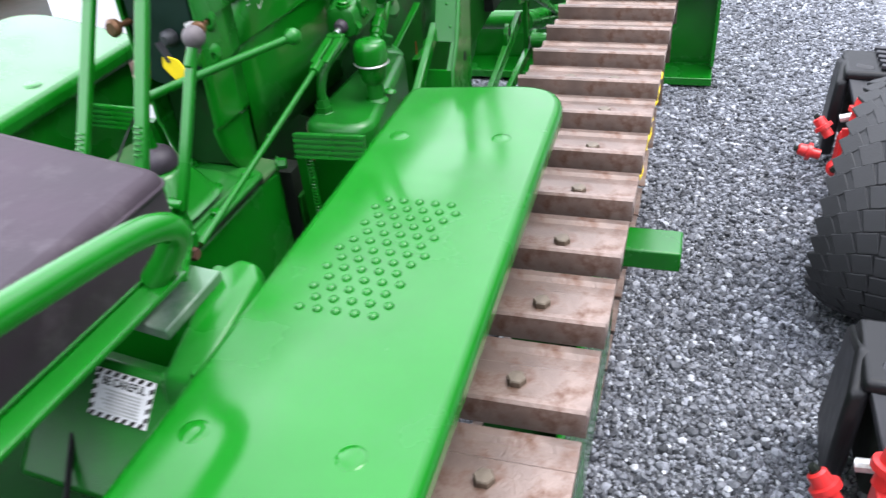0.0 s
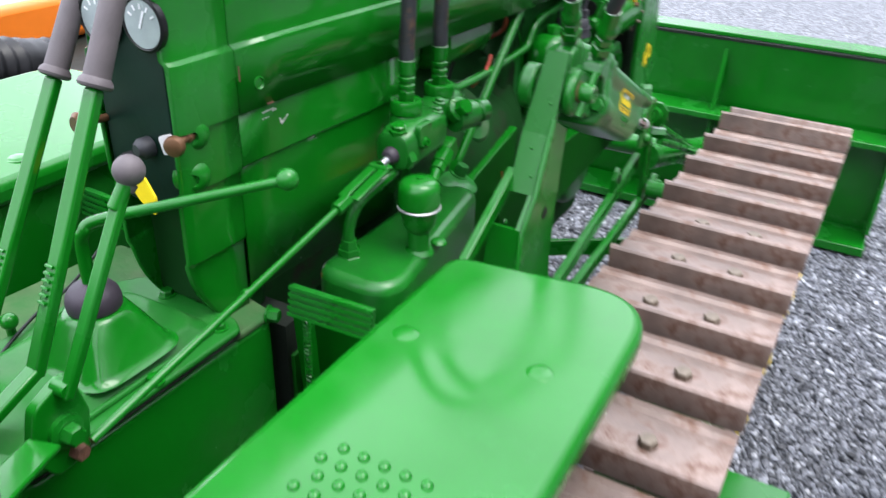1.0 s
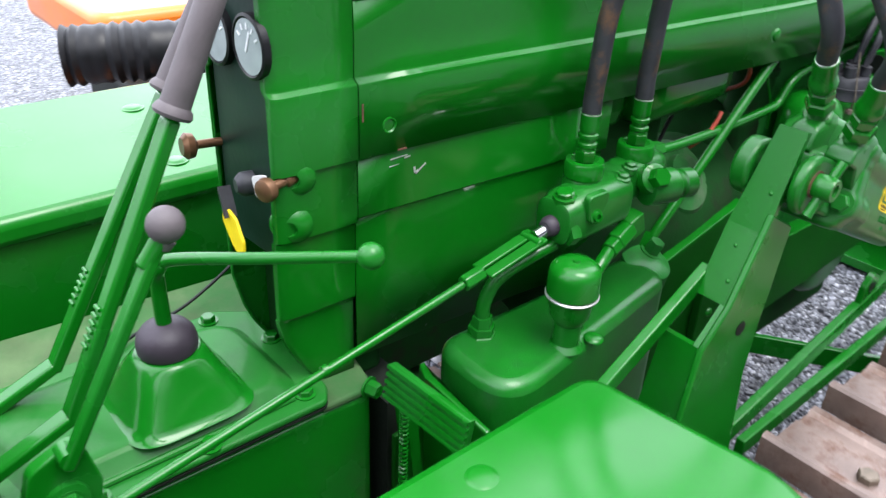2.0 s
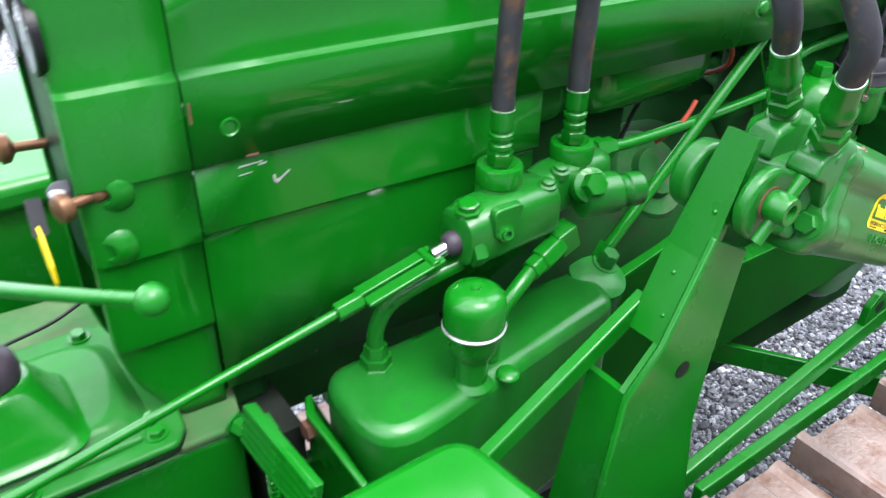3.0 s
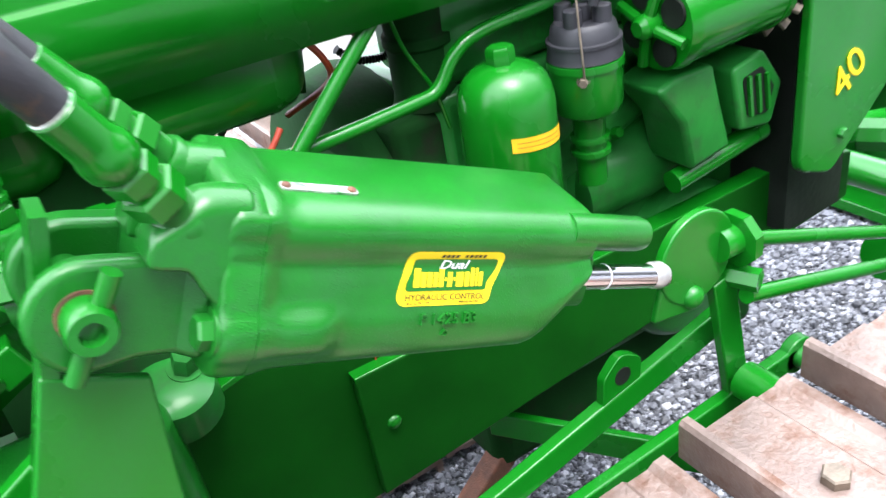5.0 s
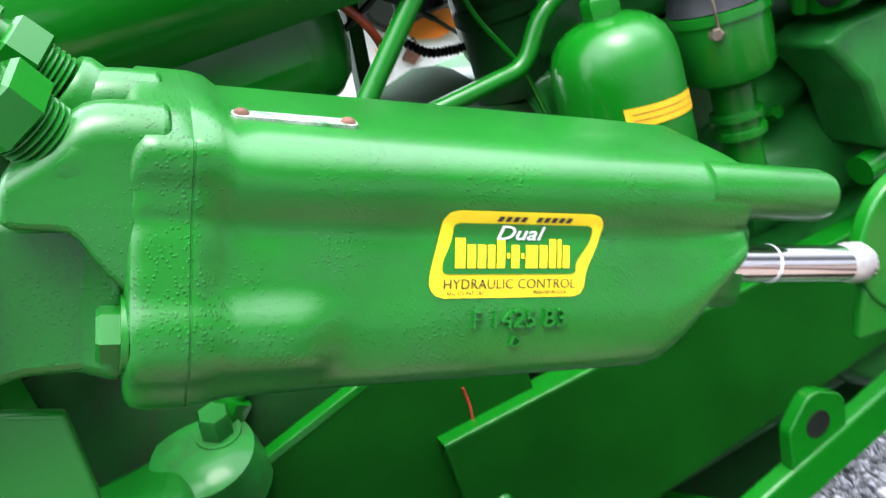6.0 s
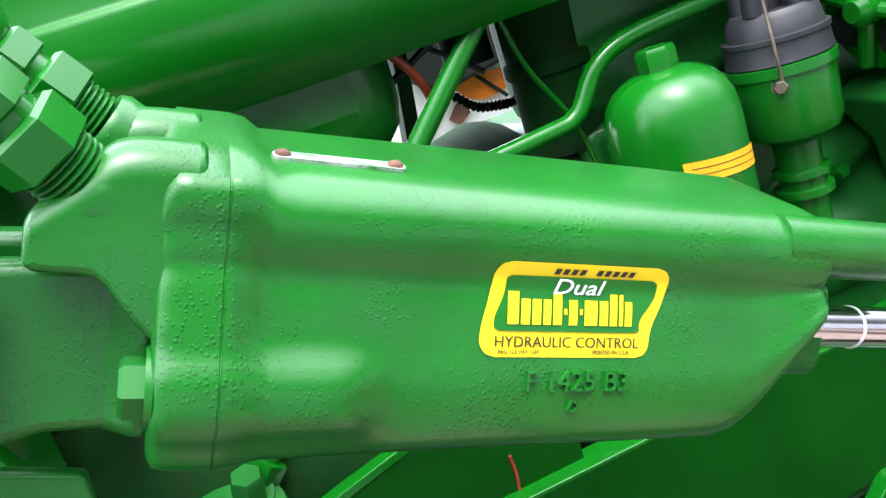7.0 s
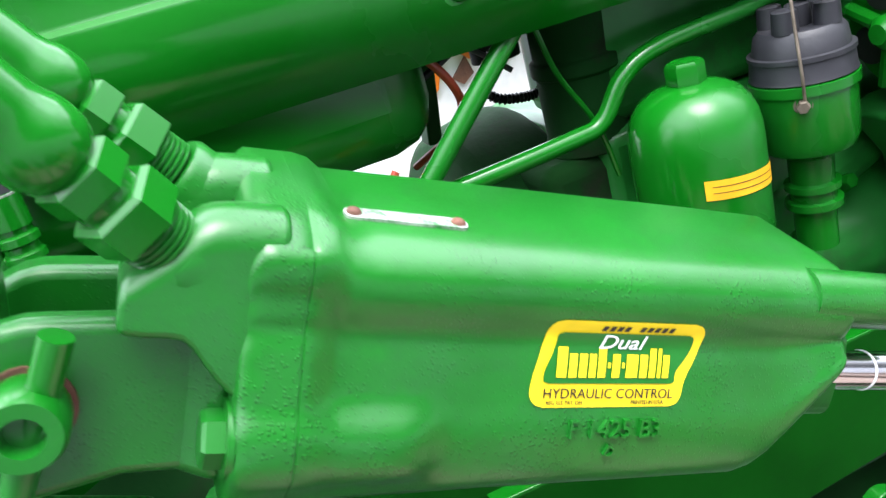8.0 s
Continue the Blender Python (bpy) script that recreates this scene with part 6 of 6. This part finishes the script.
def mower(x, y, tyre_at):
    """A stand-on mower of which the rear shows: tyre, red pump brackets and a black engine guard with louvres."""
    t = thing("riding_mower", (x, y, 0), "red and black riding mower with fat black tyres, parked on gravel", "mower", group="mowers beside the tractor")
    tyre("tyre", tyre_at, V(1, -0.35, 0), 0.285, 0.34, "black tyre with closely cut chevron tread", t)
    bm = B()
    lathe(bm, tyre_at - V(0.13, -0.0455, 0), (1, -0.35, 0), [(0, 0.12), (0.02, 0.15)], 28)
    part("rim", bm, RED_PAINT, t)
    # engine guard: a chamfered left cheek, a sloping top with louvres and a pale pillar
    bm = B()
    prism(bm, [(x, y + 0.06, 0.05), (x - 0.01, y + 0.03, 0.20), (x, y + 0.05, 0.30), (x + 0.02, y + 0.13, 0.335), (x + 0.02, y + 0.24, 0.30), (x + 0.01, y + 0.24, 0.06)], (0.035, 0.0, 0.0))
    prism(bm, [(x + 0.02, y + 0.05, 0.330), (x + 0.03, y + 0.22, 0.335), (x + 0.45, y + 0.20, 0.335), (x + 0.45, y + 0.03, 0.33)], (0, 0, -0.03))
    part("engine_guard", bm, BLACK, t, "matt black plastic engine guard", bevel=0.012)
    bm = B()
    box(bm, (x + 0.26, y + 0.14, 0.18), (0.40, 0.20, 0.24))
    part("engine", bm, DARK, t, bevel=0.02)
    for k in range(5):
        bm = B()
        box(bm, (x + 0.19, y + 0.06 + 0.036 * k, 0.339), (0.15, 0.018, 0.012), Matrix.Rotation(radians(-12), 4, "Z"))
        part("louvre", bm, GREY, t, bevel=0.002)
    bm = B()
    prism(bm, [(x + 0.055, y + 0.10, 0.339), (x + 0.10, y + 0.08, 0.339), (x + 0.085, y - 0.02, 0.22), (x + 0.065, y - 0.02, 0.22), (x + 0.035, y + 0.05, 0.31)], (0, 0.004, -0.02))
    part("guard_pillar", bm, GREY, t, "pale grey guard pillar", bevel=0.004)
    bm = B()
    tube(bm, [(x + 0.02, y - 0.03, 0.22), (x + 0.10, y - 0.05, 0.245), (x + 0.30, y - 0.06, 0.24)], 0.012, 10)
    part("guard_bar", bm, ALU, t)
    bm = B()
    box(bm, (x + 0.14, y - 0.09, 0.16), (0.20, 0.06, 0.14))
    for k in range(3):
        box(bm, (x + 0.035, y - 0.09 - 0.022 * k, 0.15 + 0.02 * k), (0.05, 0.008, 0.10))
    pump = part("pump_bracket", bm, RED_PAINT, t, bevel=0.005)
    for dx, dy, z, s, ax in ((-0.02, -0.09, 0.205, 0.050, (-0.5, 0.3, 0.6)), (0.055, -0.07, 0.245, 0.060, (0.2, 0.2, 1)), (-0.045, -0.12, 0.150, 0.050, (-1, 0.1, 0.2)), (0.015, -0.16, 0.130, 0.050, (-0.3, -0.8, 0.3)), (0.05, -0.13, 0.195, 0.042, (0.1, -0.5, 0.9))):
        bm = B()
        lathe(bm, (x + dx, y + dy, z), ax, [(-0.3 * s, 0.30 * s), (0.20 * s, 0.30 * s), (0.21 * s, 0.52 * s), (0.42 * s, 0.52 * s), (0.45 * s, 0.36 * s), (0.85 * s, 0.34 * s), (0.95 * s, 0.18 * s)], 16)
        part("pump_fitting", bm, RED_PAINT, pump)
        bm = B()
        hexnut(bm, V(x + dx, y + dy, z) + V(*ax).normalized() * (0.93 * s), ax, 0.16 * s, 0.2 * s, 0.02 * s)
        part("fitting_bolt", bm, DARK, pump)
    return t


mower(1.115, 1.36, V(1.30, 0.90, 0.285))
mower(1.225, 2.68, V(1.345, 2.07, 0.285))

orange = thing("orange_mower", (-1.3, 2.6, 0), "orange and black mower parked beyond the tractor", "mower")
bm = B()
prism(bm, [(p.x, p.y, 0.62) for p in rounded([(-2.7, 1.7), (-1.86, 1.7), (-1.86, 3.2), (-2.7, 3.2)], 0.08, 5)], (0, 0, -0.16))
part("deck_shell", bm, ORANGE_PAINT, orange, bevel=0.03)
bm = B()
box(bm, (-1.30, 1.75, 0.22), (0.7, 0.3, 0.06))
part("deck_skirt", bm, ORANGE_PAINT, orange, bevel=0.01)
tyre("tyre", V(-1.02, 2.55, 0.28), V(1, 0.2, 0), 0.28, 0.24, "black tyre", orange, False)
bm = B()
box(bm, (-1.6, 2.3, 0.30), (0.9, 1.2, 0.30))
part("chassis", bm, DARK, orange, bevel=0.02)

bm = B()
path = smooth_path([(-1.70, 1.55, 0.56), (-1.60, 1.75, 0.57), (-1.56, 2.0, 0.55), (-1.60, 2.3, 0.48)], 14)
tube(bm, path, lambda f: 0.085 + 0.006 * math.cos(f * 120), 18, smooth=False)
part("chute_hose", bm, BLACK, orange, "ribbed black plastic chute hose")

crate = thing("white_machine", (-0.55, 2.35, 0), "white panel machine with orange trim beyond the tractor", "machine")
bm = B()
box(bm, (-0.60, 2.30, 0.50), (0.30, 0.7, 1.0))
part("panel", bm, WHITE, crate, bevel=0.02)
for pts in ([(2.095, 0.888), (2.150, 0.898), (2.190, 0.892), (2.192, 0.862), (2.150, 0.856), (2.118, 0.866)], [(2.050, 0.872), (2.075, 0.882), (2.058, 0.836), (2.046, 0.830)], [(1.992, 0.985), (2.010, 0.985), (1.999, 0.93)]):
    bm = B()
    prism(bm, [(-0.449, y, z) for y, z in pts], (0.006, 0, 0))
    part("trim", bm, ORANGE_PAINT, crate, "orange trim strip")
# brown patch that paints the shadow below the orange trim
bm = B()
prism(bm, [(-0.449, 2.085, 0.845), (-0.449, 2.112, 0.872), (-0.449, 2.120, 0.845), (-0.449, 2.100, 0.832)], (0.006, 0, 0))
part("trim_shadow_panel", bm, RUST, crate, "brown patch painted as the shadow of the orange trim")
bm = B()
bar(bm, (-0.440, 2.135, 0.905), (-0.440, 2.185, 0.850), 0.006, 0.005, (1, 0, 0))
part("trim_stripe", bm, DARK, crate, "black diagonal strap")
bm = B()
prism(bm, [(-0.450, 2.020, 1.02), (-0.450, 2.56, 1.02), (-0.450, 2.56, 0.905), (-0.450, 2.19, 0.905), (-0.450, 2.075, 0.888), (-0.450, 2.045, 0.915)], (0.040, 0, 0))
part("hood", bm, DARK, crate, "black plastic hood", bevel=0.006)
bm = B()
lathe(bm, (-0.411, 2.125, 0.938), (1, 0, 0), [(0, 0.010), (0.003, 0.009)], 16)
part("hood_fastener", bm, ALU, crate)

# ---- loose stones ----
def stones(name, boxes, seed):
    rng = np.random.default_rng(seed)
    phi = (1 + 5 ** 0.5) / 2
    ico = np.array([(-1, phi, 0), (1, phi, 0), (-1, -phi, 0), (1, -phi, 0), (0, -1, phi), (0, 1, phi), (0, -1, -phi), (0, 1, -phi), (phi, 0, -1), (phi, 0, 1), (-phi, 0, -1), (-phi, 0, 1)]) / 1.9
    tri = np.array([(0, 11, 5), (0, 5, 1), (0, 1, 7), (0, 7, 10), (0, 10, 11), (1, 5, 9), (5, 11, 4), (11, 10, 2), (10, 7, 6), (7, 1, 8), (3, 9, 4), (3, 4, 2), (3, 2, 6), (3, 6, 8), (3, 8, 9), (4, 9, 5), (2, 4, 11), (6, 2, 10), (8, 6, 7), (9, 8, 1)])
    vs, fs, base = [], [], 0
    for x0, x1, y0, y1, n in boxes:
        c = np.stack([rng.uniform(x0, x1, n), rng.uniform(y0, y1, n), np.zeros(n)], 1)
        size = rng.gamma(5.0, 0.00090, n).clip(0.0024, 0.012)
        shape = rng.uniform(0.6, 1.25, (n, 1, 3)) * size[:, None, None]
        jit = 1 + rng.uniform(-0.28, 0.28, (n, 12, 3))
        v = ico[None] * jit * shape
        a, b = rng.uniform(0, 2 * np.pi, n), rng.uniform(-0.9, 0.9, n)
        ca, sa, cb, sb = np.cos(a), np.sin(a), np.cos(b), np.sin(b)
        zero, one = np.zeros(n), np.ones(n)
        rz = np.stack([np.stack([ca, -sa, zero], 1), np.stack([sa, ca, zero], 1), np.stack([zero, zero, one], 1)], 1)
        rx = np.stack([np.stack([one, zero, zero], 1), np.stack([zero, cb, -sb], 1), np.stack([zero, sb, cb], 1)], 1)
        v = np.einsum("nij,nkj->nki", rz @ rx, v)
        c[:, 2] = size * rng.uniform(0.1, 0.9, n)
        v = v + c[:, None]
        vs.append(v.reshape(-1, 3))
        fs.append((tri[None] + base + 12 * np.arange(n)[:, None, None]).reshape(-1, 3))
        base += 12 * n
    me = bpy.data.meshes.new(name)
    me.from_pydata(np.concatenate(vs).tolist(), [], np.concatenate(fs).tolist())
    me.materials.append(STONES)
    return tagged(new(name, me), "loose grey crushed stone, sharp-edged and mixed light and dark", "gravel", kind="stuff")


stones("gravel", [(0.66, 1.6, 0.5, 2.6, 52000), (0.66, 1.6, 2.6, 4.6, 20000), (0.15, 0.66, 1.55, 2.65, 16000), (-0.36, 0.15, 1.95, 3.30, 20000), (0.15, 0.66, 2.65, 3.3, 9000)], 4)
